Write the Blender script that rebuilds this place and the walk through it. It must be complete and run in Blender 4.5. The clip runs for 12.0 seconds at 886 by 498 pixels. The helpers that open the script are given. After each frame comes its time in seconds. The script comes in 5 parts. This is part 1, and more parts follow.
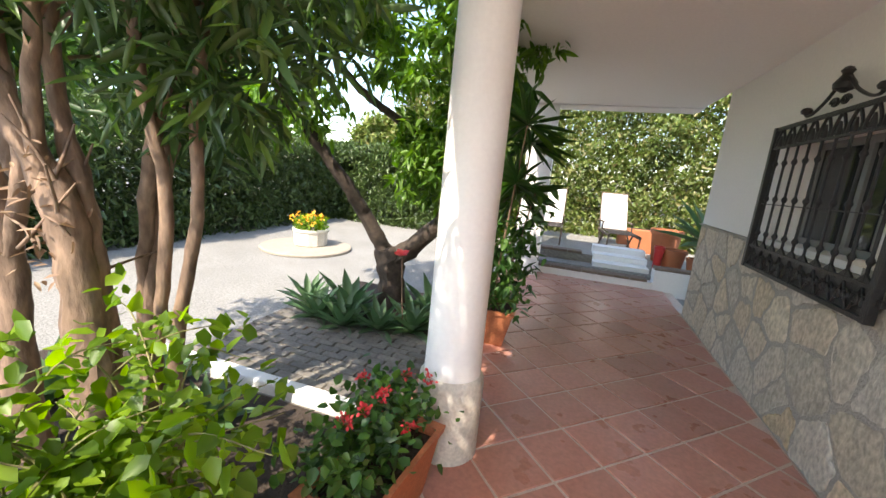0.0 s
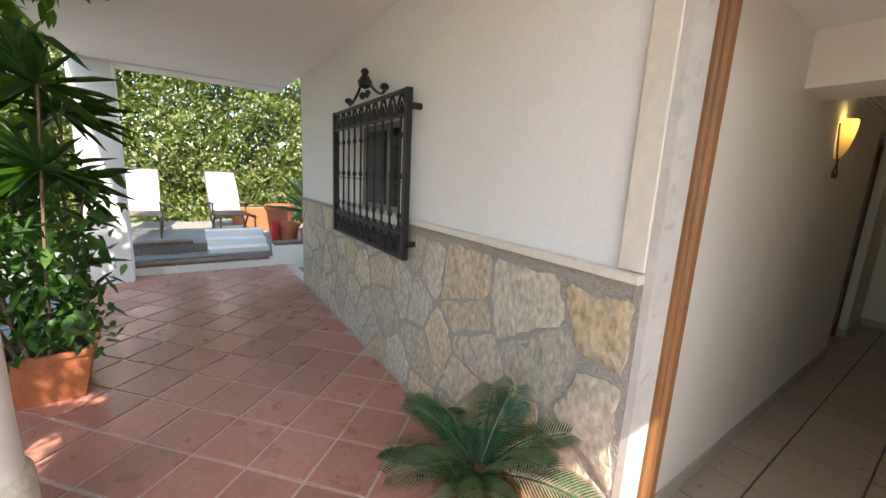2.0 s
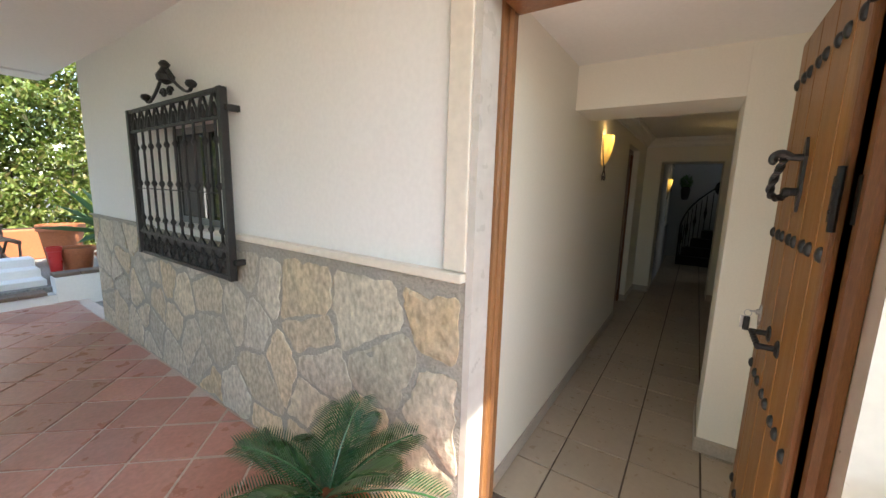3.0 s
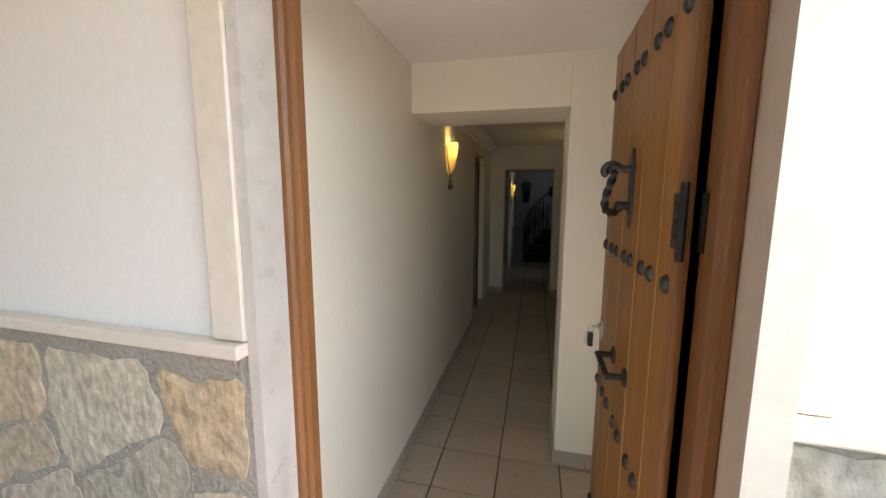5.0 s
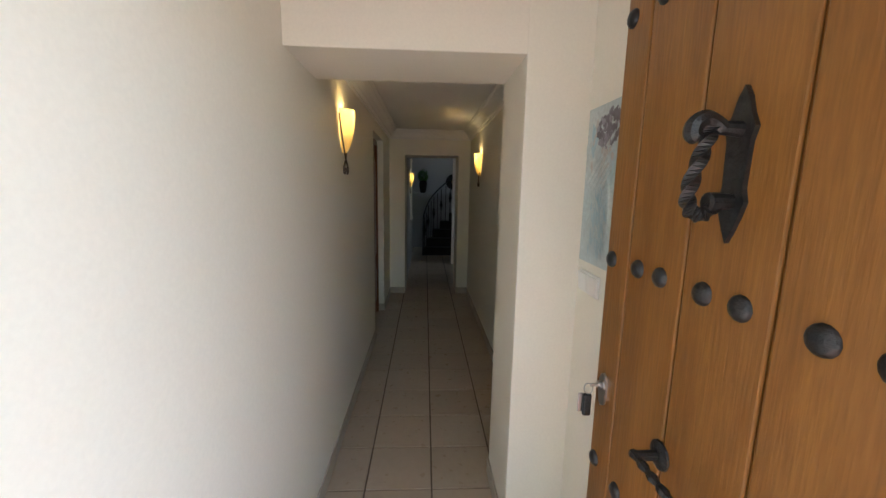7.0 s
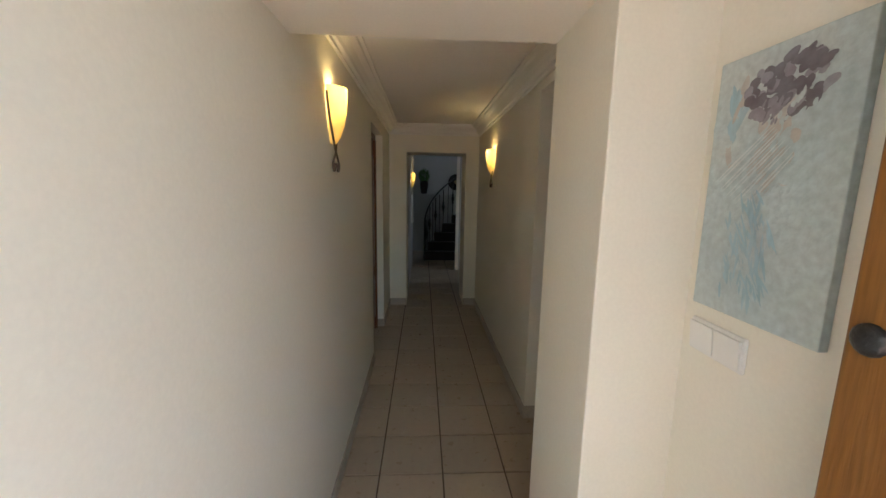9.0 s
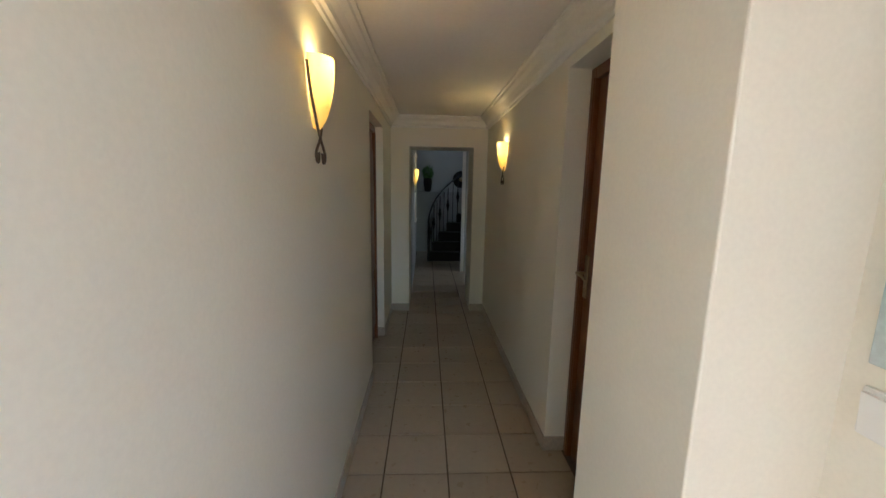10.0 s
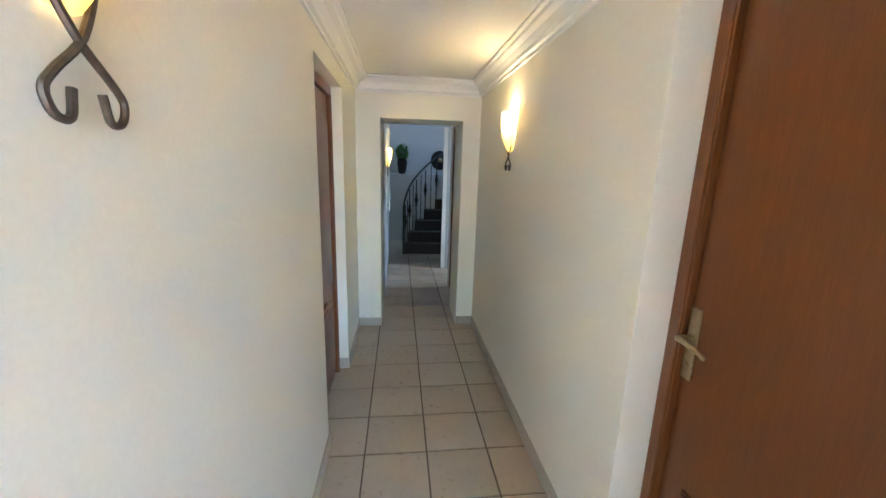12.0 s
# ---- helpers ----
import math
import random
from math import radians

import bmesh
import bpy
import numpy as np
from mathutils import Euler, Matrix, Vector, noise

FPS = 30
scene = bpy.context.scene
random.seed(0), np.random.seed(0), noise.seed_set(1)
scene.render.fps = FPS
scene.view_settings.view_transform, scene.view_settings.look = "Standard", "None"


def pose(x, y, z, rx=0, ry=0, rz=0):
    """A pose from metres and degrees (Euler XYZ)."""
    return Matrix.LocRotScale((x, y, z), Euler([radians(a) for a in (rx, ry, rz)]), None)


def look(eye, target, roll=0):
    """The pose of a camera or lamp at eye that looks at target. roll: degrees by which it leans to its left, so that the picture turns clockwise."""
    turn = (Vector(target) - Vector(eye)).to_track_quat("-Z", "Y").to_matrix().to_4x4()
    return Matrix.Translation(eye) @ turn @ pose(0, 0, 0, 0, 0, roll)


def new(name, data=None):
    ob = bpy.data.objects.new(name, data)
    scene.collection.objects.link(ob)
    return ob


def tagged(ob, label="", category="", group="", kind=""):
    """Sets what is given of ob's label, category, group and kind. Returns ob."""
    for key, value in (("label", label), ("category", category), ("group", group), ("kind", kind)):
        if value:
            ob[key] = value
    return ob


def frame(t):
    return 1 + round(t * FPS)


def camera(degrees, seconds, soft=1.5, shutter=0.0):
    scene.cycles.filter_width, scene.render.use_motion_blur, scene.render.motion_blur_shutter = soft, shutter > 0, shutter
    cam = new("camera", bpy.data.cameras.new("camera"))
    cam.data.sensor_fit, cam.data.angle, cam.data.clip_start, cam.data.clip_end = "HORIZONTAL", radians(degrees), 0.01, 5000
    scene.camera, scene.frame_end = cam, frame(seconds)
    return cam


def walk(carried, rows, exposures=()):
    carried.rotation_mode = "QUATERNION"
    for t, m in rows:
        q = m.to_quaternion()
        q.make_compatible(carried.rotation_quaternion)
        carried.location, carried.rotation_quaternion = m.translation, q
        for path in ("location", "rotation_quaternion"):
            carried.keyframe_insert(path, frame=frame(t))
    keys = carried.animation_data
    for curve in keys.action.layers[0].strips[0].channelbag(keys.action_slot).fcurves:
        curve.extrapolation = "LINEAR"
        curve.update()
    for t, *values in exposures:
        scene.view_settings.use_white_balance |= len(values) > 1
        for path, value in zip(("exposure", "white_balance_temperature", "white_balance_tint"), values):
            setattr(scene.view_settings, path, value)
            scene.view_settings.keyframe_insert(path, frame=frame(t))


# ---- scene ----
cam = camera(98.9, 12.0)
PATH = [
    (0, (0.224, 0.347, 1.398), (-0.366, 2.219, 1.01), 5.3),
    (0.5, (0.268, 0.415, 1.421), (0.098, 2.371, 1.039), 5.5),
    (1, (0.302, 0.444, 1.434), (0.639, 2.381, 1.063), 4.7),
    (1.5, (0.354, 0.449, 1.43), (1.078, 2.278, 1.073), 3.5),
    (2, (0.412, 0.421, 1.441), (1.546, 2.026, 1.069), 2.9),
    (2.5, (0.453, 0.388, 1.447), (1.876, 1.745, 1.079), 2.2),
    (3, (0.491, 0.361, 1.462), (2.138, 1.449, 1.143), 1.6),
    (3.5, (0.505, 0.335, 1.476), (2.296, 1.183, 1.201), 0.8),
    (3.7, (0.533, 0.318, 1.478), (2.358, 1.097, 1.217), 0.6),
    (5.3, (1.008, 0.41, 1.51), (2.953, 0.789, 1.226), 0.8),
    (5.5, (1.07, 0.457, 1.507), (3.026, 0.763, 1.222), 1.3),
    (6, (1.231, 0.555, 1.502), (3.205, 0.661, 1.2), 1.6),
    (6.5, (1.403, 0.579, 1.495), (3.376, 0.535, 1.175), 1.2),
    (7, (1.588, 0.567, 1.495), (3.559, 0.47, 1.172), 1.0),
    (7.2, (1.653, 0.569, 1.494), (3.626, 0.452, 1.177), 1.0),
    (9, (2.104, 0.637, 1.497), (4.076, 0.53, 1.176), 1.0),
    (9.5, (2.252, 0.659, 1.487), (4.222, 0.553, 1.164), 1.0),
    (10, (2.445, 0.646, 1.489), (4.415, 0.556, 1.157), 1.0),
    (10.5, (2.678, 0.65, 1.494), (4.648, 0.609, 1.153), 1.2),
    (11, (2.886, 0.685, 1.492), (4.854, 0.649, 1.14), 2.0),
    (11.5, (3.101, 0.7, 1.515), (5.051, 0.532, 1.105), 1.8),
    (12, (3.368, 0.674, 1.525), (5.307, 0.444, 1.095), 1.7),
]
# brightening of the camera as it goes indoors
EXPOSURES = [(0.0, 2.15, 7100, 11), (1.0, 2.25, 7000, 10), (1.5, 2.25, 7000, 10), (2.5, 2.5, 7000, 8), (3.7, 2.65, 6900, 8), (5.3, 2.55, 6900, 9), (6.0, 2.9, 6600, 8), (6.5, 3.2, 6200, 8),
             (7.2, 3.2, 6200, 9), (9.0, 3.45, 6400, 8), (9.5, 3.5, 6500, 8), (10.5, 4.1, 5500, 5), (11.2, 4.95, 5300, 5), (12.0, 5.6, 5200, 6)]
walk(cam, [(t, look(eye, target, roll)) for t, eye, target, roll in PATH], EXPOSURES)

# ---- world and sun ----
SUN_WAY = Vector((0.25, 1.0, -1.28)).normalized()
world = bpy.data.worlds.new("world")
scene.world = world
world.use_nodes = True
wn = world.node_tree.nodes
sky = wn.new("ShaderNodeTexSky")
sky.sky_type = "NISHITA"
sky.sun_disc = False
sky.sun_elevation = math.asin(-SUN_WAY.z)
sky.sun_rotation = math.atan2(-SUN_WAY.x, -SUN_WAY.y)
world.node_tree.links.new(sky.outputs[0], wn["Background"].inputs[0])
wn["Background"].inputs[1].default_value = 0.15
sun = new("sun", bpy.data.lights.new("sun", "SUN"))
sun.data.energy, sun.data.angle, sun.data.color = 2.3, radians(0.6), (1.0, 0.94, 0.85)
sun.matrix_world = look((0, 0, 20), Vector((0, 0, 20)) + SUN_WAY)


# ---- materials ----
def mat(name, base, rough=0.6, second=None, scale=6.0, amount=0.5, bump=0.0, bump_scale=80.0, metal=0.0,
        piece=0.0, island=0.0, stretch=(1, 1, 1), fine=0.15, tints=None, emit=None):
    """Principled material: base and second colour mixed by noise, fine grain, bump, and variation per piece or island."""
    m = bpy.data.materials.new(name)
    m.use_nodes = True
    n, l = m.node_tree.nodes, m.node_tree.links
    b = n["Principled BSDF"]
    b.inputs["Roughness"].default_value, b.inputs["Metallic"].default_value = rough, metal
    tc = n.new("ShaderNodeTexCoord")
    geo = n.new("ShaderNodeNewGeometry")
    mp = n.new("ShaderNodeMapping")
    mp.inputs["Scale"].default_value = stretch
    l.new(geo.outputs["Position"], mp.inputs["Vector"])

    def noise_at(sc, detail=6.0):
        t = n.new("ShaderNodeTexNoise")
        t.inputs["Scale"].default_value, t.inputs["Detail"].default_value = sc, detail
        l.new(mp.outputs[0], t.inputs["Vector"])
        return t.outputs["Fac"]

    def mix(a, c, fac, kind="MIX"):
        x = n.new("ShaderNodeMix")
        x.data_type, x.blend_type = "RGBA", kind
        for slot, v in ((6, a), (7, c)):
            if isinstance(v, tuple):
                x.inputs[slot].default_value = (*v, 1)
            else:
                l.new(v, x.inputs[slot])
        if isinstance(fac, float):
            x.inputs[0].default_value = fac
        else:
            l.new(fac, x.inputs[0])
        return x.outputs[2]

    def ramp(v, lo, hi, a=0.0, c=1.0):
        r = n.new("ShaderNodeMapRange")
        r.inputs[1].default_value, r.inputs[2].default_value = lo, hi
        r.inputs[3].default_value, r.inputs[4].default_value = a, c
        l.new(v, r.inputs[0])
        return r.outputs[0]

    col = base
    rnd = None
    if piece:
        info = n.new("ShaderNodeObjectInfo")
        rnd = info.outputs["Random"]
    if island:
        rnd = geo.outputs["Random Per Island"]
    if tints:
        cr = n.new("ShaderNodeValToRGB")
        cr.color_ramp.interpolation = "LINEAR"
        els = cr.color_ramp.elements
        while len(els) < len(tints):
            els.new(0.5)
        for k, tint in enumerate(tints):
            els[k].position = k / (len(tints) - 1)
            els[k].color = (*tint, 1)
        l.new(rnd, cr.inputs[0])
        col = cr.outputs[0]
    if second:
        col = mix(col, second, ramp(noise_at(scale), 0.5 - 0.25, 0.5 + 0.25, 0.0, amount))
    if fine:
        g = ramp(noise_at(bump_scale, 4.0), 0.3, 0.7, 1 - fine, 1 + fine)
        cc = n.new("ShaderNodeCombineColor")
        for k in range(3):
            l.new(g, cc.inputs[k])
        col = mix(col, cc.outputs[0], 1.0, "MULTIPLY")
    if rnd and (piece or island):
        v = piece or island
        g = ramp(rnd, 0, 1, 1 - v, 1 + v)
        cc = n.new("ShaderNodeCombineColor")
        for k in range(3):
            l.new(g, cc.inputs[k])
        col = mix(col, cc.outputs[0], 1.0, "MULTIPLY")
    if isinstance(col, tuple):
        b.inputs["Base Color"].default_value = (*col, 1)
    else:
        l.new(col, b.inputs["Base Color"])
    l.new(ramp(noise_at(scale * 2.3), 0.3, 0.7, max(rough - 0.035, 0.02), min(rough + 0.035, 1)), b.inputs["Roughness"])
    if bump:
        bp = n.new("ShaderNodeBump")
        bp.inputs["Strength"].default_value, bp.inputs["Distance"].default_value = bump, 0.01
        l.new(noise_at(bump_scale, 8.0), bp.inputs["Height"])
        l.new(bp.outputs[0], b.inputs["Normal"])
    if emit:
        b.inputs["Emission Color"].default_value = (*emit[:3], 1)
        b.inputs["Emission Strength"].default_value = emit[3]
    return m


def leaf_mat(name, tints, through_light=0.35, rough=0.4):
    """Leaves: glossy front with light passing through; a tint per leaf."""
    m = mat(name, tints[0], rough, island=0.12, tints=tints, fine=0.0)
    n, l = m.node_tree.nodes, m.node_tree.links
    b, out = n["Principled BSDF"], n["Material Output"]
    tr = n.new("ShaderNodeBsdfTranslucent")
    src = b.inputs["Base Color"].links[0].from_socket
    hs = n.new("ShaderNodeHueSaturation")
    hs.inputs["Saturation"].default_value, hs.inputs["Value"].default_value = 1.15, 1.7
    l.new(src, hs.inputs["Color"])
    l.new(hs.outputs[0], tr.inputs["Color"])
    ms = n.new("ShaderNodeMixShader")
    ms.inputs[0].default_value = through_light
    l.new(b.outputs[0], ms.inputs[1])
    l.new(tr.outputs[0], ms.inputs[2])
    l.new(ms.outputs[0], out.inputs["Surface"])
    return m


WHITE = mat("white_plaster", (0.80, 0.79, 0.76), 0.85, (0.76, 0.745, 0.71), 1.5, 0.5, 0.06, 45, fine=0.025)
PORCH = mat("porch_plaster", (0.80, 0.78, 0.74), 0.85, (0.77, 0.745, 0.70), 0.8, 0.5, 0.06, 45, fine=0.025)
CREAM = mat("cream_wall_paint", (0.84, 0.80, 0.69), 0.55, (0.81, 0.765, 0.65), 0.9, 0.5, 0.04, 110, fine=0.02)
CEIL = mat("white_ceiling_paint", (0.82, 0.80, 0.76), 0.8, (0.78, 0.76, 0.72), 1.2, 0.4, 0.1, 50, fine=0.02)
MOULD = mat("white_moulding_paint", (0.84, 0.82, 0.78), 0.5, fine=0.03)
MARBLE = mat("cream_marble", (0.74, 0.68, 0.58), 0.35, (0.66, 0.57, 0.46), 5, 0.5, 0.06, 30, fine=0.05)
MARBLE_W = mat("white_marble", (0.58, 0.55, 0.50), 0.3, (0.50, 0.46, 0.40), 6, 0.6, 0.06, 25, fine=0.05)
STONE = mat("dado_stone", (0.4, 0.35, 0.27), 0.7, (0.36, 0.31, 0.24), 7, 0.6, 0.9, 30, piece=0.12, fine=0.30, stretch=(1, 1.25, 0.85),
            tints=[(0.58, 0.51, 0.38), (0.49, 0.45, 0.37), (0.62, 0.56, 0.44), (0.55, 0.41, 0.24), (0.52, 0.49, 0.42), (0.60, 0.47, 0.30), (0.55, 0.50, 0.39)])
MORTAR = mat("grey_mortar", (0.38, 0.35, 0.30), 0.9, (0.28, 0.26, 0.22), 5, 0.6, 0.9, 70)
TERRA = mat("terracotta_floor_tile", (0.42, 0.18, 0.13), 0.30, (0.47, 0.26, 0.20), 3, 0.6, 0.2, 40, piece=0.14, fine=0.12)
GROUT = mat("pale_grout", (0.62, 0.51, 0.43), 0.9, (0.50, 0.40, 0.33), 5, 0.6, 0.4, 90)
TILE = mat("beige_floor_tile", (0.43, 0.35, 0.26), 0.30, (0.38, 0.30, 0.22), 9, 0.4, 0.0, 30, piece=0.06, fine=0.03)
GROUT_IN = mat("brown_grout", (0.13, 0.095, 0.07), 0.9, fine=0.2)
SKIRT = mat("beige_baseboard_tile", (0.46, 0.40, 0.33), 0.35, (0.40, 0.34, 0.27), 8, 0.6, fine=0.1)
OAK = mat("honey_oak", (0.28, 0.125, 0.026), 0.34, (0.16, 0.062, 0.013), 2.2, 0.75, 0.10, 26, stretch=(8, 8, 0.55), fine=0.16)
OAK_FRAME = mat("dark_oak_frame", (0.25, 0.11, 0.038), 0.36, (0.14, 0.06, 0.022), 4, 0.8, 0.15, 60, stretch=(9, 9, 0.7), fine=0.18)
MAHOG = mat("mahogany_door_wood", (0.17, 0.056, 0.012), 0.32, (0.13, 0.040, 0.009), 9, 0.5, 0.03, 60, stretch=(6, 6, 0.25), fine=0.12)
IRON = mat("black_wrought_iron", (0.018, 0.018, 0.019), 0.45, (0.035, 0.033, 0.03), 20, 0.6, 0.4, 120, metal=0.4)
PEWTER = mat("dark_pewter_iron", (0.06, 0.06, 0.06), 0.42, (0.03, 0.03, 0.03), 15, 0.6, 0.3, 90, metal=0.8)
BRASS = mat("aged_brass", (0.45, 0.35, 0.20), 0.35, (0.30, 0.23, 0.13), 20, 0.6, 0.1, 90, metal=0.9)
BRONZE = mat("brown_bronze_iron", (0.10, 0.075, 0.055), 0.45, metal=0.6, fine=0.2)
STEEL = mat("brushed_steel", (0.5, 0.5, 0.5), 0.3, metal=1.0, fine=0.1)
POT = mat("terracotta_pot", (0.46, 0.155, 0.065), 0.6, (0.38, 0.13, 0.06), 5, 0.5, 0.15, 60)
SOIL = mat("potting_soil", (0.05, 0.035, 0.025), 0.95, (0.03, 0.02, 0.015), 20, 0.6, 1.0, 60)
BARK = mat("grey_brown_bark", (0.27, 0.18, 0.12), 0.85, (0.14, 0.09, 0.065), 12, 0.9, 1.0, 26, stretch=(1, 1, 0.35), fine=0.4)
BARK_D = mat("dark_gnarled_bark", (0.065, 0.048, 0.036), 0.9, (0.05, 0.035, 0.026), 9, 0.8, 1.0, 24, fine=0.3)
GRAVEL = mat("white_gravel", (0.27, 0.26, 0.24), 0.9, (0.17, 0.165, 0.15), 1.2, 0.6, 1.0, 55, fine=0.35)
PAVER = mat("grey_paving_brick", (0.19, 0.17, 0.145), 0.85, (0.14, 0.125, 0.105), 6, 0.6, 0.6, 40, piece=0.15, fine=0.2)
SAND = mat("path_sand", (0.13, 0.11, 0.09), 0.95, (0.14, 0.12, 0.10), 10, 0.6, 0.5, 80)
COPING = mat("brown_coping_brick", (0.20, 0.145, 0.11), 0.85, (0.13, 0.095, 0.075), 8, 0.6, 0.5, 50, piece=0.15)
CANVAS = mat("white_canvas", (0.78, 0.77, 0.73), 0.9, (0.70, 0.68, 0.63), 8, 0.4, 0.3, 300)
TEAK = mat("weathered_teak", (0.16, 0.11, 0.075), 0.7, (0.10, 0.07, 0.05), 8, 0.7, 0.2, 60, fine=0.2)
# hall paint darker than the corridor's, so the dimness sits in the colour
HALLWALL = mat("dimmed_hall_paint", (0.50, 0.50, 0.50), 0.7, (0.44, 0.44, 0.45), 1.0, 0.5, 0.04, 60, fine=0.02)
CASTSTONE = mat("cast_stone", (0.62, 0.58, 0.50), 0.85, (0.50, 0.46, 0.39), 6, 0.6, 0.4, 50)
PLASTIC = mat("white_plastic", (0.80, 0.79, 0.75), 0.35, fine=0.0)
SHADE = mat("amber_glass_shade", (0.85, 0.70, 0.36), 0.3, fine=0.0, emit=(1.0, 0.58, 0.12, 0.022))
SHADE_TR = SHADE.node_tree.nodes.new("ShaderNodeBsdfTranslucent")
SHADE_TR.inputs[0].default_value = (0.95, 0.70, 0.28, 1)
SHADE_MIX = SHADE.node_tree.nodes.new("ShaderNodeMixShader")
SHADE_MIX.inputs[0].default_value = 0.45
SHADE.node_tree.links.new(SHADE.node_tree.nodes["Principled BSDF"].outputs[0], SHADE_MIX.inputs[1])
SHADE.node_tree.links.new(SHADE_TR.outputs[0], SHADE_MIX.inputs[2])
SHADE.node_tree.links.new(SHADE_MIX.outputs[0], SHADE.node_tree.nodes["Material Output"].inputs["Surface"])
BULB = mat("bulb_glow", (1, 0.9, 0.7), 0.4, fine=0.0, emit=(1.0, 0.80, 0.45, 0.9))
RED = mat("red_petals", (0.55, 0.02, 0.03), 0.6, fine=0.0, island=0.2, tints=[(0.6, 0.02, 0.03), (0.55, 0.06, 0.06)])
YELLOW = mat("yellow_petals", (0.75, 0.45, 0.02), 0.6, fine=0.0, island=0.2, tints=[(0.75, 0.5, 0.02), (0.7, 0.28, 0.02)])
DARKSTAIR = mat("dark_stair_wood", (0.012, 0.009, 0.007), 0.75, (0.02, 0.013, 0.01), 6, 0.6, 0.1, 60)
GREYPAINT = mat("grey_shutter", (0.20, 0.20, 0.19), 0.6, fine=0.08)
REDPOT = mat("red_glazed_pot", (0.55, 0.03, 0.03), 0.3, fine=0.05)
L_BUSH = leaf_mat("bush_leaf", [(0.08, 0.16, 0.015), (0.13, 0.23, 0.018), (0.22, 0.34, 0.025), (0.06, 0.12, 0.012)], 0.5)
L_OLE = leaf_mat("long_dark_leaf", [(0.035, 0.075, 0.025), (0.06, 0.12, 0.03), (0.045, 0.09, 0.03), (0.11, 0.19, 0.035)], 0.35)
L_TREE = leaf_mat("fruit_tree_leaf", [(0.06, 0.14, 0.02), (0.11, 0.22, 0.03), (0.16, 0.28, 0.04), (0.05, 0.10, 0.02)], 0.4)
L_HEDGE = leaf_mat("hedge_leaf", [(0.11, 0.16, 0.035), (0.17, 0.23, 0.055), (0.08, 0.12, 0.025), (0.25, 0.29, 0.09), (0.20, 0.16, 0.07)], 0.3)
L_CYP = leaf_mat("cypress_leaf", [(0.035, 0.07, 0.02), (0.07, 0.11, 0.03), (0.10, 0.15, 0.04), (0.025, 0.045, 0.015)], 0.25)
L_LIME = leaf_mat("lime_leaf", [(0.17, 0.30, 0.04), (0.22, 0.36, 0.05), (0.13, 0.24, 0.03)], 0.4)
L_SAGO = leaf_mat("sago_leaf", [(0.018, 0.07, 0.03), (0.035, 0.115, 0.045), (0.03, 0.095, 0.03)], 0.15, 0.28)
L_AGAVE = leaf_mat("agave_leaf", [(0.06, 0.13, 0.06), (0.09, 0.17, 0.07), (0.05, 0.10, 0.05)], 0.2, 0.4)
L_POT = leaf_mat("pot_plant_leaf", [(0.03, 0.08, 0.02), (0.05, 0.13, 0.025), (0.09, 0.18, 0.03)], 0.3, 0.35)
GLASS = bpy.data.materials.new("window_glass")
GLASS.use_nodes = True
GLASS.node_tree.nodes["Principled BSDF"].inputs["Base Color"].default_value = (0.03, 0.035, 0.04, 1)
GLASS.node_tree.nodes["Principled BSDF"].inputs["Roughness"].default_value = 0.05
MIRROR = bpy.data.materials.new("mirror_glass")
MIRROR.use_nodes = True
MIRROR.node_tree.nodes["Principled BSDF"].inputs["Base Color"].default_value = (0.85, 0.85, 0.85, 1)
MIRROR.node_tree.nodes["Principled BSDF"].inputs["Metallic"].default_value = 1.0
MIRROR.node_tree.nodes["Principled BSDF"].inputs["Roughness"].default_value = 0.03


# ---- building helpers ----
def finish(name, bm, material, smooth=False):
    me = bpy.data.meshes.new(name)
    bm.normal_update()
    bm.to_mesh(me)
    bm.free()
    if material:
        me.materials.append(material)
    if smooth:
        me.shade_smooth()
        me.set_sharp_from_angle(angle=radians(40))
    return me


def thing(name, label, category, group="", at=(0, 0, 0), turn=0.0):
    ob = new(name)
    ob.matrix_world = pose(*at, 0, 0, turn)
    return tagged(ob, label, category, group)


def part(name, bm, material, parent, label="", smooth=False):
    ob = new(name, finish(name, bm, material, smooth))
    ob.parent = parent
    if label:
        ob["label"] = label
    return ob


def setting(name, bm, material, label, category, smooth=False):
    return tagged(new(name, finish(name, bm, material, smooth)), label, category, kind="structure")


def shear(bm):
    """The house front leans slightly off the y axis in plan."""
    for v in bm.verts:
        v.co.x += 0.03 * (v.co.y - 1.0)
    return bm


def box(bm, lo, hi, bevel=0.0, m=None):
    lo, hi = Vector(lo), Vector(hi)
    r = bmesh.ops.create_cube(bm, size=1.0)
    for v in r["verts"]:
        v.co = Vector(((v.co.x + 0.5) * (hi.x - lo.x) + lo.x, (v.co.y + 0.5) * (hi.y - lo.y) + lo.y, (v.co.z + 0.5) * (hi.z - lo.z) + lo.z))
    verts = r["verts"]
    if bevel:
        es = list({e for v in verts for e in v.link_edges})
        rb = bmesh.ops.bevel(bm, geom=es, offset=bevel, segments=2, affect="EDGES", profile=0.5)
        verts = list({v for f in rb["faces"] for v in f.verts} | {v for v in verts if v.is_valid})
    if m:
        bmesh.ops.transform(bm, matrix=m, verts=verts)
    return bm


def slab(lo, hi, bevel=0.0, m=None):
    return box(bmesh.new(), lo, hi, bevel, m)


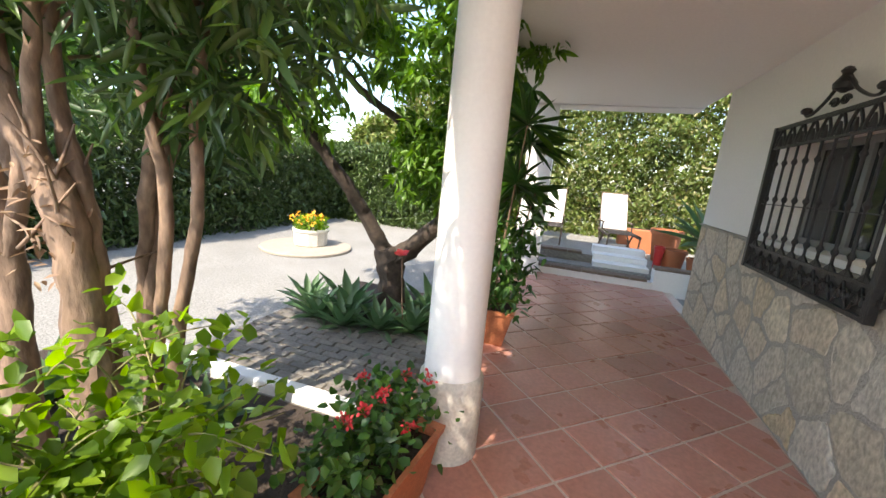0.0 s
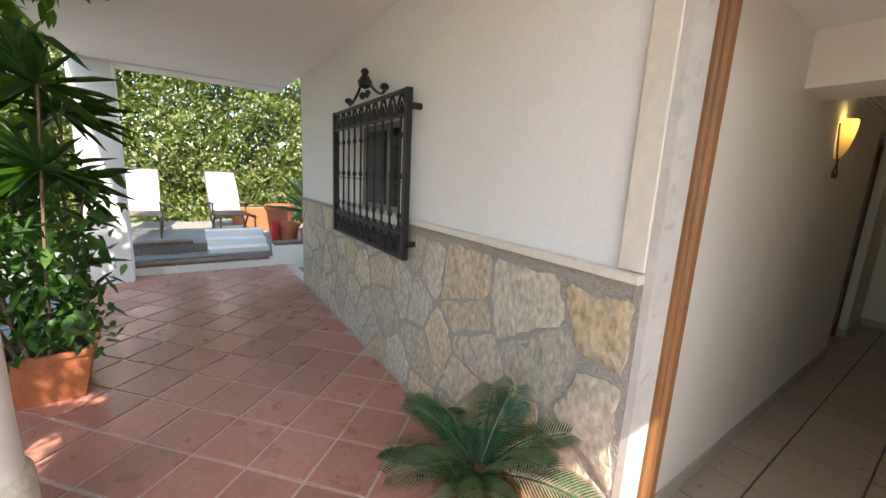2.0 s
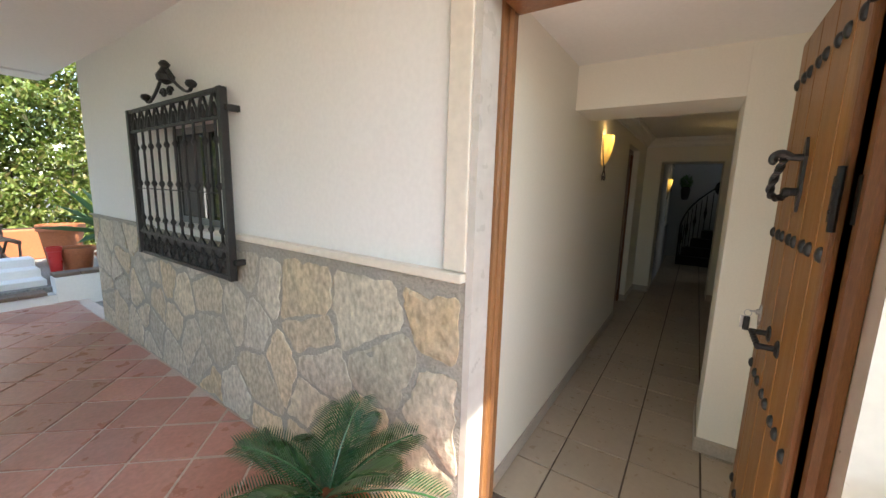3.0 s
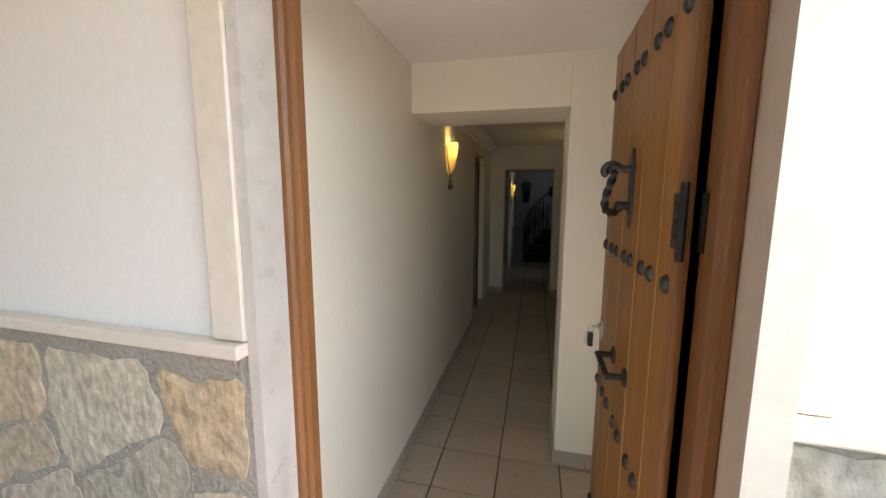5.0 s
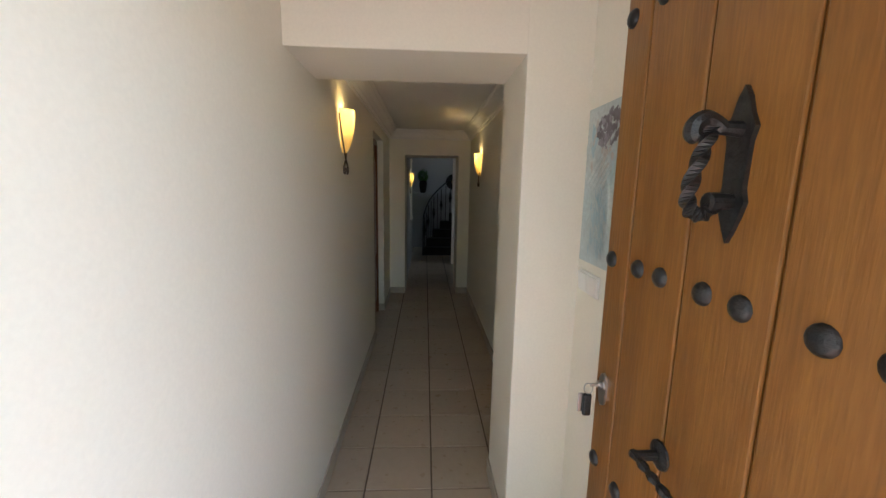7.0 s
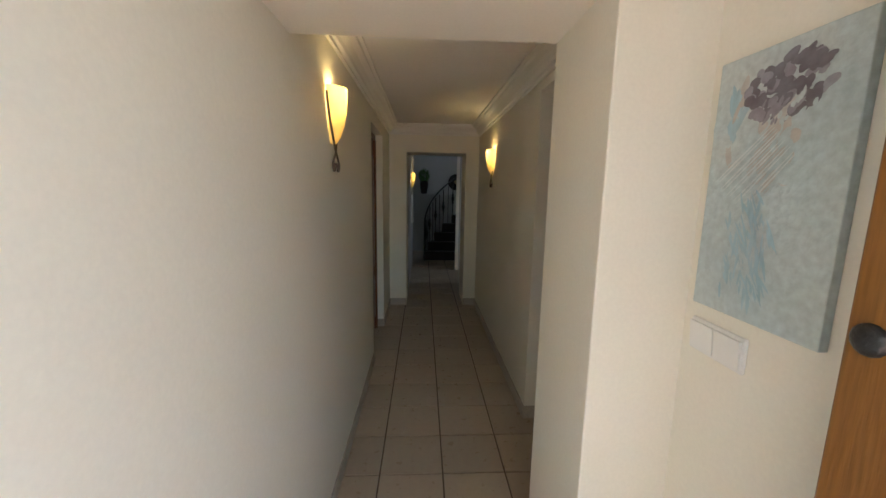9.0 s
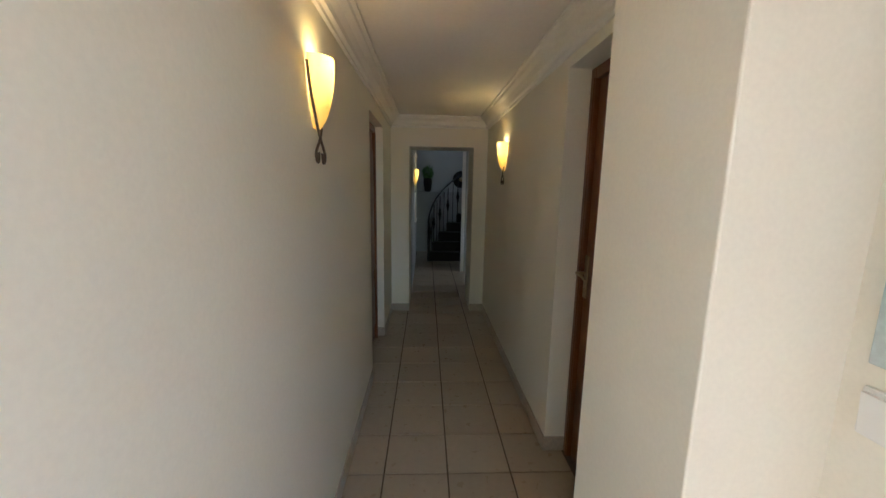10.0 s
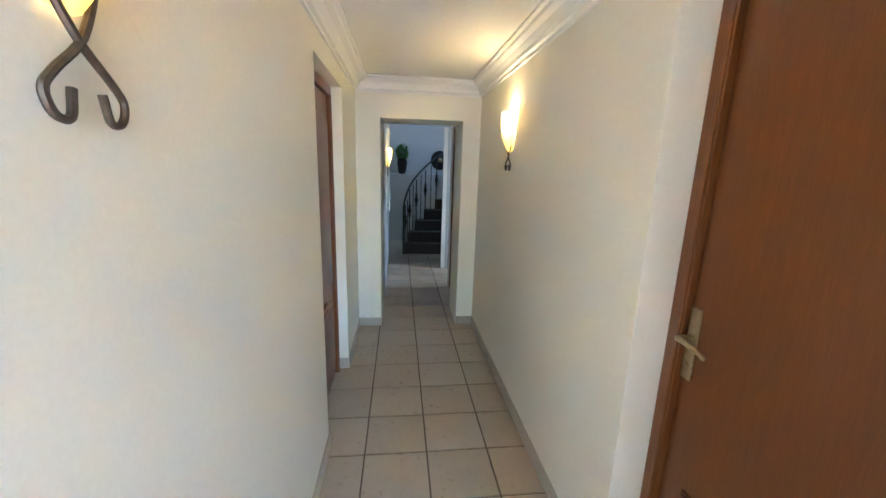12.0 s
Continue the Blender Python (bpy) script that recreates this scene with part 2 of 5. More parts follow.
def lathe(profile, seg=24, m=None, bm=None):
    """A turned shape from (radius, height) pairs."""
    bm = bm or bmesh.new()
    rings, made = [], []
    for r, z in profile:
        ring = [bm.verts.new((r * math.cos(2 * math.pi * k / seg), r * math.sin(2 * math.pi * k / seg), z)) for k in range(seg)]
        rings.append(ring)
        made += ring
    for a, b in zip(rings, rings[1:]):
        for k in range(seg):
            bm.faces.new((a[k], a[(k + 1) % seg], b[(k + 1) % seg], b[k]))
    bm.faces.new(rings[0][::-1])
    bm.faces.new(rings[-1])
    if m:
        bmesh.ops.transform(bm, matrix=m, verts=made)
    return bm


def tube(points, radii, seg=8, bm=None, twist=0.0):
    """A bar along points with a radius at each; twist turns its section from point to point."""
    bm = bm or bmesh.new()
    pts = [Vector(p) for p in points]
    if not hasattr(radii, "__len__"):
        radii = [radii] * len(pts)
    rings = []
    side = None
    for k, p in enumerate(pts):
        d = (pts[min(k + 1, len(pts) - 1)] - pts[max(k - 1, 0)]).normalized()
        if side is None:
            side = d.orthogonal().normalized()
        side = (side - d * side.dot(d)).normalized()
        up = d.cross(side)
        rings.append([bm.verts.new(p + radii[k] * (math.cos(2 * math.pi * i / seg + twist * k) * side + math.sin(2 * math.pi * i / seg + twist * k) * up)) for i in range(seg)])
    for a, b in zip(rings, rings[1:]):
        for i in range(seg):
            bm.faces.new((a[i], a[(i + 1) % seg], b[(i + 1) % seg], b[i]))
    bm.faces.new(rings[0][::-1])
    bm.faces.new(rings[-1])
    return bm


def smooth_path(points, n=6):
    """Points eased through a Catmull-Rom spline."""
    p = [Vector(q) for q in points]
    p = [2 * p[0] - p[1]] + p + [2 * p[-1] - p[-2]]
    out = []
    for a, b, c, d in zip(p, p[1:], p[2:], p[3:]):
        for k in range(n):
            t = k / n
            out.append(0.5 * (2 * b + (c - a) * t + (2 * a - 5 * b + 4 * c - d) * t * t + (3 * b - a - 3 * c + d) * t ** 3))
    return out + [p[-2]]


def prism(outline, lo, hi, axis="x"):
    """A flat outline of (u, v) pairs drawn out along an axis from lo to hi."""
    bm = bmesh.new()

    def at(u, v, w):
        return (w, u, v) if axis == "x" else (u, w, v) if axis == "y" else (u, v, w)

    a = [bm.verts.new(at(u, v, lo)) for u, v in outline]
    b = [bm.verts.new(at(u, v, hi)) for u, v in outline]
    bm.faces.new(a)
    bm.faces.new(b[::-1])
    for k in range(len(a)):
        bm.faces.new((a[k], b[k], b[(k + 1) % len(a)], a[(k + 1) % len(a)]))
    bmesh.ops.recalc_face_normals(bm, faces=bm.faces)
    return bm


def leaves_mesh(name, centre, axis, normal, length, width, material, fold=0.25, bend=0.15):
    """Many small folded leaves in one mesh. centre, axis, normal: n x 3; length, width: n."""
    c, a, nn = np.asarray(centre, float), np.asarray(axis, float), np.asarray(normal, float)
    a = a / np.linalg.norm(a, axis=1, keepdims=True)
    nn = nn - a * (nn * a).sum(1, keepdims=True)
    nn = nn / np.maximum(np.linalg.norm(nn, axis=1, keepdims=True), 1e-6)
    s = np.cross(a, nn)
    L, W = np.asarray(length, float)[:, None], np.asarray(width, float)[:, None]
    rows = []
    for u, w in ((0, 0), (0.3, -0.5), (0.68, -0.38), (1, 0), (0.68, 0.38), (0.3, 0.5)):
        rows.append(c + a * L * u + s * W * w + nn * (fold * W * abs(w) * 2 * 0.5 - bend * L * u * u))
    v = np.stack(rows, 1).reshape(-1, 3)
    n = len(c)
    base = np.arange(n)[:, None] * 6
    quads = np.concatenate([base + np.array([[0, 3, 2, 1]]), base + np.array([[0, 5, 4, 3]])], 1).reshape(-1, 4)
    me = bpy.data.meshes.new(name)
    me.vertices.add(len(v))
    me.vertices.foreach_set("co", v.ravel())
    me.loops.add(quads.size)
    me.loops.foreach_set("vertex_index", quads.ravel())
    me.polygons.add(len(quads))
    me.polygons.foreach_set("loop_start", np.arange(len(quads)) * 4)
    me.polygons.foreach_set("loop_total", np.full(len(quads), 4))
    me.update(calc_edges=True)
    me.materials.append(material)
    return me


def leaf_part(name, parent, rng, centre, out, length, width, material, droop=0.4, fold=0.25, bend=0.2, label=""):
    """Leaves at the centres, pointing along out with scatter and droop."""
    n = len(centre)
    axis = np.asarray(out) + rng.normal(0, 0.55, (n, 3)) + np.array([0, 0, -droop])
    normal = rng.normal(0, 0.5, (n, 3)) + np.array([0, 0, 1.0])
    L = length * rng.uniform(0.6, 1.25, n)
    ob = new(name, leaves_mesh(name, centre, axis, normal, L, L * width, material, fold, bend))
    ob.parent = parent
    if label:
        ob["label"] = label
    return ob


# ================= STRUCTURE: GROUND AND PORCH =================
FLOOR_OUT = -0.06
CEIL_OUT = 2.56
DOOR_Y0, DOOR_Y1 = 0.0, 1.0

bm = bmesh.new()
bmesh.ops.create_grid(bm, x_segments=60, y_segments=60, size=30)
for v in bm.verts:
    v.co += Vector((-2, 4, -0.13 + 0.012 * noise.noise(v.co * 0.9)))
edge = [e for e in bm.edges if e.is_boundary]
far = bmesh.ops.extrude_edge_only(bm, edges=edge)
for v in far["geom"]:
    if isinstance(v, bmesh.types.BMVert):
        d = Vector((v.co.x + 2, v.co.y - 4, 0))
        v.co = Vector((-2, 4, -0.14)) + d * 25
ground = setting("ground", bm, GRAVEL, "pale gravel garden ground with uneven surface", "ground", True)

setting("soil_bed", slab((-3.2, -0.6, -0.2), (-0.63, 2.13, -0.095), 0.02), SOIL, "dark soil bed under the oleander and bush", "soil bed")
# porch slab under the terracotta tiles
porch = setting("patio_floor", slab((-0.62, -2.6, -0.3), (1.9, 6.72, FLOOR_OUT - 0.006), 0.004), GROUT, "terracotta tiled porch floor laid diagonally with pale grout", "floor")

# porch ceiling
setting("porch_ceiling", slab((-0.50, -0.55, CEIL_OUT), (1.75, 6.9, CEIL_OUT + 0.25), 0.01), PORCH, "smooth white plastered porch ceiling", "ceiling")
setting("porch_beam", slab((-0.50, 6.42, CEIL_OUT - 0.02), (1.75, 6.68, CEIL_OUT + 0.002), 0.006), PORCH, "shallow white plastered beam at the end of the porch", "beam")

# house front: wall pieces round the door and the window
WIN_Y0, WIN_Y1, WIN_Z0, WIN_Z1 = 2.80, 3.92, 1.13, 1.86
bm = bmesh.new()
X0, X1 = 1.64, 1.86
FAR = 5.62
for lo, hi in (((X0, -4.0, -0.3), (X1, DOOR_Y0, 3.4)), ((X0, DOOR_Y1, -0.3), (X1, WIN_Y0, 3.4)), ((X0, WIN_Y1, -0.3), (X1, FAR, 3.4)),
               ((X0, WIN_Y0, -0.3), (X1, WIN_Y1, WIN_Z0)), ((X0, WIN_Y0, WIN_Z1), (X1, WIN_Y1, 3.4)), ((X0, DOOR_Y0, 2.10), (X1, DOOR_Y1, 3.4))):
    box(bm, lo, hi)
shear(bm)
setting("wall_front", bm, PORCH, "white plastered house front wall", "wall")
bm = slab((X0 + 0.16, FAR - 0.15, -0.3), (5.0, FAR - 0.002, 3.4))
setting("wall_gable", bm, WHITE, "white plastered side wall of the house", "wall")


# irregular stones of the dado
def clip_cell(poly, a, b):
    """Keeps the part of poly nearer to a than to b."""
    mid, d = (a + b) / 2, b - a
    out = []
    for p, q in zip(poly, poly[1:] + poly[:1]):
        sp, sq = (p - mid).dot(d), (q - mid).dot(d)
        if sp <= 0:
            out.append(p)
        if sp * sq < 0:
            out.append(p + (q - p) * (sp / (sp - sq)))
    return out


def stone_panel(name, y0, y1, z0, z1, step, seed, label):
    rng = random.Random(seed)
    back = setting(name, shear(slab((X0 - 0.012, y0, z0), (X0 - 0.002, y1, z1))), MORTAR, label, "stone cladding")
    seeds = []
    ny, nz = max(1, round((y1 - y0) / step)), max(1, round((z1 - z0) / (step * 0.9)))
    for i in range(ny):
        for j in range(nz):
            seeds.append(Vector((y0 + (i + 0.5 + 0.5 * (j % 2) - 0.25 + rng.uniform(-0.5, 0.5)) * (y1 - y0) / ny, z0 + (j + 0.5 + rng.uniform(-0.5, 0.5)) * (z1 - z0) / nz)))
    for s in seeds:
        cell = [Vector(p) for p in ((y0, z0), (y1, z0), (y1, z1), (y0, z1))]
        for o in seeds:
            if o is not s and (o - s).length < 4 * step and len(cell) > 2:
                cell = clip_cell(cell, s, o)
        if len(cell) < 3:
            continue
        c = sum(cell, Vector((0, 0))) / len(cell)
        ring = []
        gap = rng.uniform(0.010, 0.032)
        for p, q in zip(cell, cell[1:] + cell[:1]):
            n = max(2, int((q - p).length / 0.028))
            for k in range(n):
                w = p.lerp(q, k / n)
                d = (w - c)
                w = c + d * max(0.1, 1 - gap / max(d.length, 0.03) - (0.06 if k == 0 else 0))
                jit = 0.022 * noise.noise(Vector((w.x * 14, w.y * 14, seed))) + 0.012 * noise.noise(Vector((w.x * 45, w.y * 45, seed)))
                ring.append(w + d.normalized() * jit)
        bm = bmesh.new()
        h = rng.uniform(0.004, 0.013)
        lo = [bm.verts.new((X0 - 0.01, p.x, p.y)) for p in ring]
        hi = [bm.verts.new((X0 - 0.010 - h * 0.75, p.x, p.y)) for p in ring]
        top = []
        for p in ring:
            w = c + (p - c) * 0.86
            top.append(bm.verts.new((X0 - 0.010 - h - 0.006 * noise.noise(Vector((w.x * 9, w.y * 9, 3))), w.x, w.y)))
        mid = bm.verts.new((X0 - 0.012 - h, c.x, c.y))
        n = len(ring)
        for k in range(n):
            j = (k + 1) % n
            bm.faces.new((lo[k], hi[k], hi[j], lo[j]))
            bm.faces.new((hi[k], top[k], top[j], hi[j]))
            bm.faces.new((top[k], mid, top[j]))
        bmesh.ops.recalc_face_normals(bm, faces=bm.faces)
        shear(bm)
        ob = part("stone", bm, STONE, back, smooth=False)


# ledge, jambs and pilasters of the door
setting("ledge_trim", shear(slab((X0 - 0.045, 1.014, 1.130), (X0 + 0.0, WIN_Y0 + 0.04, 1.165), 0.006)), MARBLE, "cream marble ledge capping the stone cladding", "ledge")
setting("ledge_trim_2", shear(slab((X0 - 0.045, -3.4, 1.130), (X0 + 0.0, -0.014, 1.165), 0.006)), MARBLE, "cream marble ledge in full sun", "ledge")
setting("dado_cap", shear(slab((X0 - 0.04, WIN_Y1 + 0.02, 1.085), (X0 + 0.0, FAR - 0.01, 1.10), 0.004)), MORTAR, "thin grey mortar cap on the stone cladding", "trim")
for nm, a, b in (("pilaster_1", 1.014, 1.105), ("pilaster_2", -0.105, -0.014)):
    setting(nm, shear(slab((X0 - 0.022, a, 1.168), (X0 + 0.0, b, CEIL_OUT - 0.003), 0.004)), MARBLE, "flat cream marble strip beside the door", "pilaster")
surround = thing("door_surround", "white marble surround of the front door", "door surround")
surround["kind"] = "structure"
part("jamb", prism([(X0 - 0.012, 1.012), (X0 - 0.012, 0.984), (X0 + 0.085, 0.969), (X0 + 0.085, 0.999), (X0 - 0.001, 0.999), (X0 - 0.001, 1.012)], -0.06, 2.18, "z"), MARBLE_W, surround)
part("jamb", prism([(X0 - 0.112, -0.012), (X0 - 0.112, 0.047), (X0 - 0.040, 0.047), (X0 - 0.040, 0.045), (X0 - 0.005, 0.045), (X0 - 0.005, 0.050), (X0 - 0.004, 0.002), (X0 - 0.031, -0.012)], -0.06, 2.18, "z"), MARBLE_W, surround)
part("lintel", shear(slab((X0 - 0.045, 0.052, 2.088), (X0 + 0.06, 0.967, 2.18), 0.008)), MARBLE_W, surround)
part("threshold", slab((X0 - 0.10, 0.052, -0.06), (X0 + 0.21, 0.967, -0.003), 0.006), MARBLE_W, surround)
frame_d = thing("door_frame", "dark oak frame of the front door", "door frame")
frame_d["kind"] = "structure"
part("jamb", prism([(X0 + 0.087, 0.999), (X0 + 0.087, 0.958), (X0 + 0.097, 0.951), (X0 + 0.110, 0.949), (X0 + 0.114, 0.936), (X0 + 0.140, 0.932), (X0 + 0.140, 0.999)], -0.003, 2.085, "z"), OAK_FRAME, frame_d)
part("jamb", prism([(X0 - 0.038, 0.048), (X0 - 0.038, 0.066), (X0 - 0.020, 0.078), (X0 + 0.005, 0.078), (X0 + 0.012, 0.070), (X0 + 0.065, 0.066), (X0 + 0.065, 0.010), (X0 + 0.0, 0.010), (X0 + 0.0, 0.048)], -0.003, 2.085, "z"), OAK_FRAME, frame_d)
part("head", slab((X0 + 0.02, 0.082, 2.040), (X0 + 0.138, 0.930, 2.085), 0.005), OAK_FRAME, frame_d)

# round columns and the far pillar of the porch
def column(x, y):
    col = thing("column", "white plastered round porch column on a stone base", "column", "porch columns", (x, y, FLOOR_OUT))
    part("shaft", lathe([(0.150, 0.44), (0.146, 0.6), (0.142, 1.6), (0.138, 2.62)], 40), WHITE, col, smooth=True)
    part("base", lathe([(0.172, 0.0), (0.172, 0.40), (0.168, 0.435), (0.152, 0.455)], 40), CASTSTONE, col, "pale cast stone column base", True)
    return col


column(-0.228, 2.14)
setting("pillar_far", slab((-0.50, 6.42, -0.1), (-0.10, 6.68, CEIL_OUT - 0.022), 0.012), WHITE, "white plastered square pillar at the porch end", "pillar")

# ================= STRUCTURE: HOUSE INSIDE =================
LEFT, RIGHT, VRIGHT = 1.05, -0.04, -0.02
VCEIL, CCEIL, BEAM = 2.215, 2.235, 1.955
A0, A1 = 2.98, 3.385
END0, END1 = 6.83, 7.30
setting("floor", slab((1.66, -1.4, -0.3), (12.2, 2.4, -0.007)), GROUT_IN, "beige ceramic floor tiles with dark joints", "floor")
bm = slab((X1 - 0.02, LEFT, -0.3), (5.22, LEFT + 0.2, 3.0))
box(bm, (5.22, LEFT, 2.0), (6.055, LEFT + 0.2, 3.0))
box(bm, (6.055, LEFT, -0.3), (END0 + 0.002, LEFT + 0.2, 3.0))
setting("wall_left", bm, CREAM, "smooth cream painted corridor wall", "wall")
setting("wall_vestibule", slab((X1 - 0.02, VRIGHT - 0.15, -0.3), (A0, VRIGHT, 3.0)), CREAM, "cream painted entrance wall", "wall")
bm = slab((A0, -0.3, -0.3), (A1, 0.216, 3.0), 0.004)
box(bm, (A0, 0.214, BEAM), (A1, LEFT + 0.01, 3.0), 0.004)
setting("wall_arch", bm, CREAM, "cream pier and beam between entrance and corridor", "wall")
bm = slab((A1 - 0.01, RIGHT - 0.26, -0.3), (3.60, RIGHT, 3.0))
box(bm, (3.60, RIGHT - 0.26, 2.06), (4.376, RIGHT, 3.0))
box(bm, (4.376, RIGHT - 0.26, -0.3), (END0 + 0.002, RIGHT, 3.0))
setting("wall_right", bm, CREAM, "smooth cream painted corridor wall", "wall")
bm = slab((END0, 0.84, -0.3), (END1, 1.5, 3.0), 0.003)
box(bm, (END0, -0.9, -0.3), (END1, 0.118, 3.0), 0.003)
box(bm, (END0, 0.116, 1.912), (END1, 0.842, 3.0))
setting("wall_end", bm, CREAM, "thick cream wall with a narrow doorway", "wall")
setting("ceiling_vestibule", slab((X1 - 0.15, VRIGHT - 0.1, VCEIL), (A0 + 0.01, LEFT + 0.1, VCEIL + 0.2)), CEIL, "white plastered entrance ceiling", "ceiling")
setting("ceiling", slab((A1 - 0.01, RIGHT - 0.1, CCEIL), (END0 + 0.01, LEFT + 0.1, CCEIL + 0.2)), CEIL, "white plastered corridor ceiling", "ceiling")


# plaster cornice: a stepped profile along each wall
def cornice(name, a, b, inward):
    """A run from a to b in plan, its profile reaching inward from the wall and down from the ceiling."""
    prof = [(0, 0), (0.105, 0), (0.105, -0.014), (0.088, -0.02), (0.082, -0.034), (0.055, -0.05), (0.036, -0.078), (0.030, -0.098), (0.014, -0.104), (0.014, -0.122), (0, -0.122)]
    bm = bmesh.new()
    ins = Vector(inward)
    along = (Vector(b) - Vector(a)).normalized()
    ends = []
    for p, sgn in ((Vector(a), 1), (Vector(b), -1)):
        ends.append([bm.verts.new((p.x + ins.x * u + along.x * sgn * u * 0.98, p.y + ins.y * u + along.y * sgn * u * 0.98, CCEIL - 0.001 + w)) for u, w in prof])
    n = len(prof)
    for k in range(n):
        bm.faces.new((ends[0][k], ends[1][k], ends[1][(k + 1) % n], ends[0][(k + 1) % n]))
    bm.faces.new(ends[0][::-1])
    bm.faces.new(ends[1])
    bmesh.ops.recalc_face_normals(bm, faces=bm.faces)
    setting(name, bm, MOULD, "white stepped plaster cornice", "cornice")


cornice("cornice_1", (A1, LEFT), (END0, LEFT), (0, -1))
cornice("cornice_2", (A1, RIGHT), (END0, RIGHT), (0, 1))
cornice("cornice_3", (END0, RIGHT), (END0, LEFT), (-1, 0))

# baseboards
BH = 0.085
for k, (lo, hi) in enumerate((((X1, LEFT - 0.010, 0), (5.22, LEFT - 0.0005, BH)), ((6.055, LEFT - 0.010, 0), (END0 - 0.011, LEFT - 0.0005, BH)),
                              ((4.376, RIGHT + 0.0005, 0), (END0 - 0.011, RIGHT + 0.010, BH)), ((A1, RIGHT + 0.0005, 0), (3.60, RIGHT + 0.010, BH)),
                              ((A0 - 0.010, VRIGHT + 0.01, 0), (A0 - 0.0005, 0.226, BH)), ((A0 - 0.0005, 0.2165, 0), (A1, 0.226, BH)),
                              ((END0 - 0.010, 0.842, 0), (END0 - 0.0005, LEFT, BH)), ((END0 - 0.010, RIGHT, 0), (END0 - 0.0005, 0.116, BH)),
                              ((X1, VRIGHT + 0.0005, 0), (A0 - 0.011, VRIGHT + 0.010, BH)),
                              ((4.366, RIGHT - 0.110, 0), (4.3755, RIGHT + 0.009, BH)), ((6.0455, LEFT + 0.0005, 0), (6.0545, LEFT + 0.08, BH)))):
    setting("baseboard_%d" % (k + 1), slab(lo, hi, 0.002), SKIRT, "beige tile baseboard", "baseboard")

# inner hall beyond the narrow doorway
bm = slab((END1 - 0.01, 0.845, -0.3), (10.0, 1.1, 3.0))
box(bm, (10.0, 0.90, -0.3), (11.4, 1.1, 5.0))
setting("wall_hall_left", bm, HALLWALL, "hall wall, paint greyed to look dim", "wall")
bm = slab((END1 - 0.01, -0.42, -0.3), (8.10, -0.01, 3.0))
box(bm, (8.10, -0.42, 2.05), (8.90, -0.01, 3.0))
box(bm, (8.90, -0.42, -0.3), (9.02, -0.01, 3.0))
setting("wall_hall_right", bm, HALLWALL, "hall wall with an open doorway, paint greyed to look dim", "wall")
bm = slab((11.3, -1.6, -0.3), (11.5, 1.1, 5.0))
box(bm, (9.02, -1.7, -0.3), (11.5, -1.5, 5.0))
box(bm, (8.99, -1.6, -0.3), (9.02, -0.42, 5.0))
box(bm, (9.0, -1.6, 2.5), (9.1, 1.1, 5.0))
setting("wall_stair", bm, HALLWALL, "stairwell walls, paint greyed to look dim", "wall")
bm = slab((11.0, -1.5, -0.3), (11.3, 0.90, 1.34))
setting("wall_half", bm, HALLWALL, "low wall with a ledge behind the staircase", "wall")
setting("ceiling_hall", slab((END1 - 0.01, -0.5, 2.33), (9.95, 1.05, 2.5)), CEIL, "white hall ceiling", "ceiling")
setting("ceiling_hall_2", prism([(9.0, -0.42)] + [(10.62 - 0.5 * math.sin(math.pi * k / 12), -1.5 + 2.4 * k / 12) for k in range(13)] + [(9.0, 0.90)], 2.30, 2.40, "z"), CEIL, "curved ceiling edge round the stairwell", "ceiling")
bm = slab((9.0, -1.6, 4.9), (10.55, 1.1, 5.0))
box(bm, (10.55, -1.6, 4.9), (10.85, -0.40, 5.0))
box(bm, (10.55, -0.1, 4.9), (10.85, 1.1, 5.0))
box(bm, (10.85, -1.6, 4.9), (11.5, 1.1, 5.0))
setting("ceiling_stairwell", bm, CEIL, "white stairwell roof with a skylight opening", "ceiling")
# side room out of view, assumed as the source of the bright hall floor
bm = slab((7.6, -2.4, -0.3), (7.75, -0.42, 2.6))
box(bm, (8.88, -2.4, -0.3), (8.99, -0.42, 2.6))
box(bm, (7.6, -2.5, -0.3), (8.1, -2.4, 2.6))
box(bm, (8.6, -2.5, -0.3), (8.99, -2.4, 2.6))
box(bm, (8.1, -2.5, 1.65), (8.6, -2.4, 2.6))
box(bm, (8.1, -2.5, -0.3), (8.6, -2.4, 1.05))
setting("wall_side_room", bm, HALLWALL, "side room walls, paint greyed to look dim", "wall")
setting("ceiling_side_room", slab((7.6, -2.5, 2.6), (9.0, -0.42, 2.7)), CEIL, "white side room ceiling", "ceiling")
setting("floor_side_room", slab((7.6, -2.5, -0.2), (9.0, -1.39, -0.006)), TILE, "beige side room floor", "floor")
# outer shell
bm = slab((X1, 1.5, -0.3), (11.6, 1.7, 5.2))
setting("wall_house", bm, WHITE, "plain rear house wall", "wall")
setting("roof", slab((1.75, -2.6, 2.95), (9.9, 6.4, 3.4)), WHITE, "plain flat house roof", "roof")
# area lamp added in the side room's window to brighten the hall floor
win = new("daylight_side_room", bpy.data.lights.new("daylight_side_room", "AREA"))
win.data.shape, win.data.size, win.data.size_y, win.data.energy, win.data.color = "RECTANGLE", 0.5, 0.6, 0.30, (0.85, 0.93, 1.0)
win.matrix_world = look((8.35, -2.42, 1.35), (8.35, 0, 0.4))


well = new("daylight_skylight", bpy.data.lights.new("daylight_skylight", "AREA"))
well.data.shape, well.data.size, well.data.size_y, well.data.energy, well.data.color = "RECTANGLE", 0.28, 0.28, 0.45, (0.55, 0.76, 1.0)
well.matrix_world = look((10.70, -0.25, 4.92), (10.72, -0.25, 0))
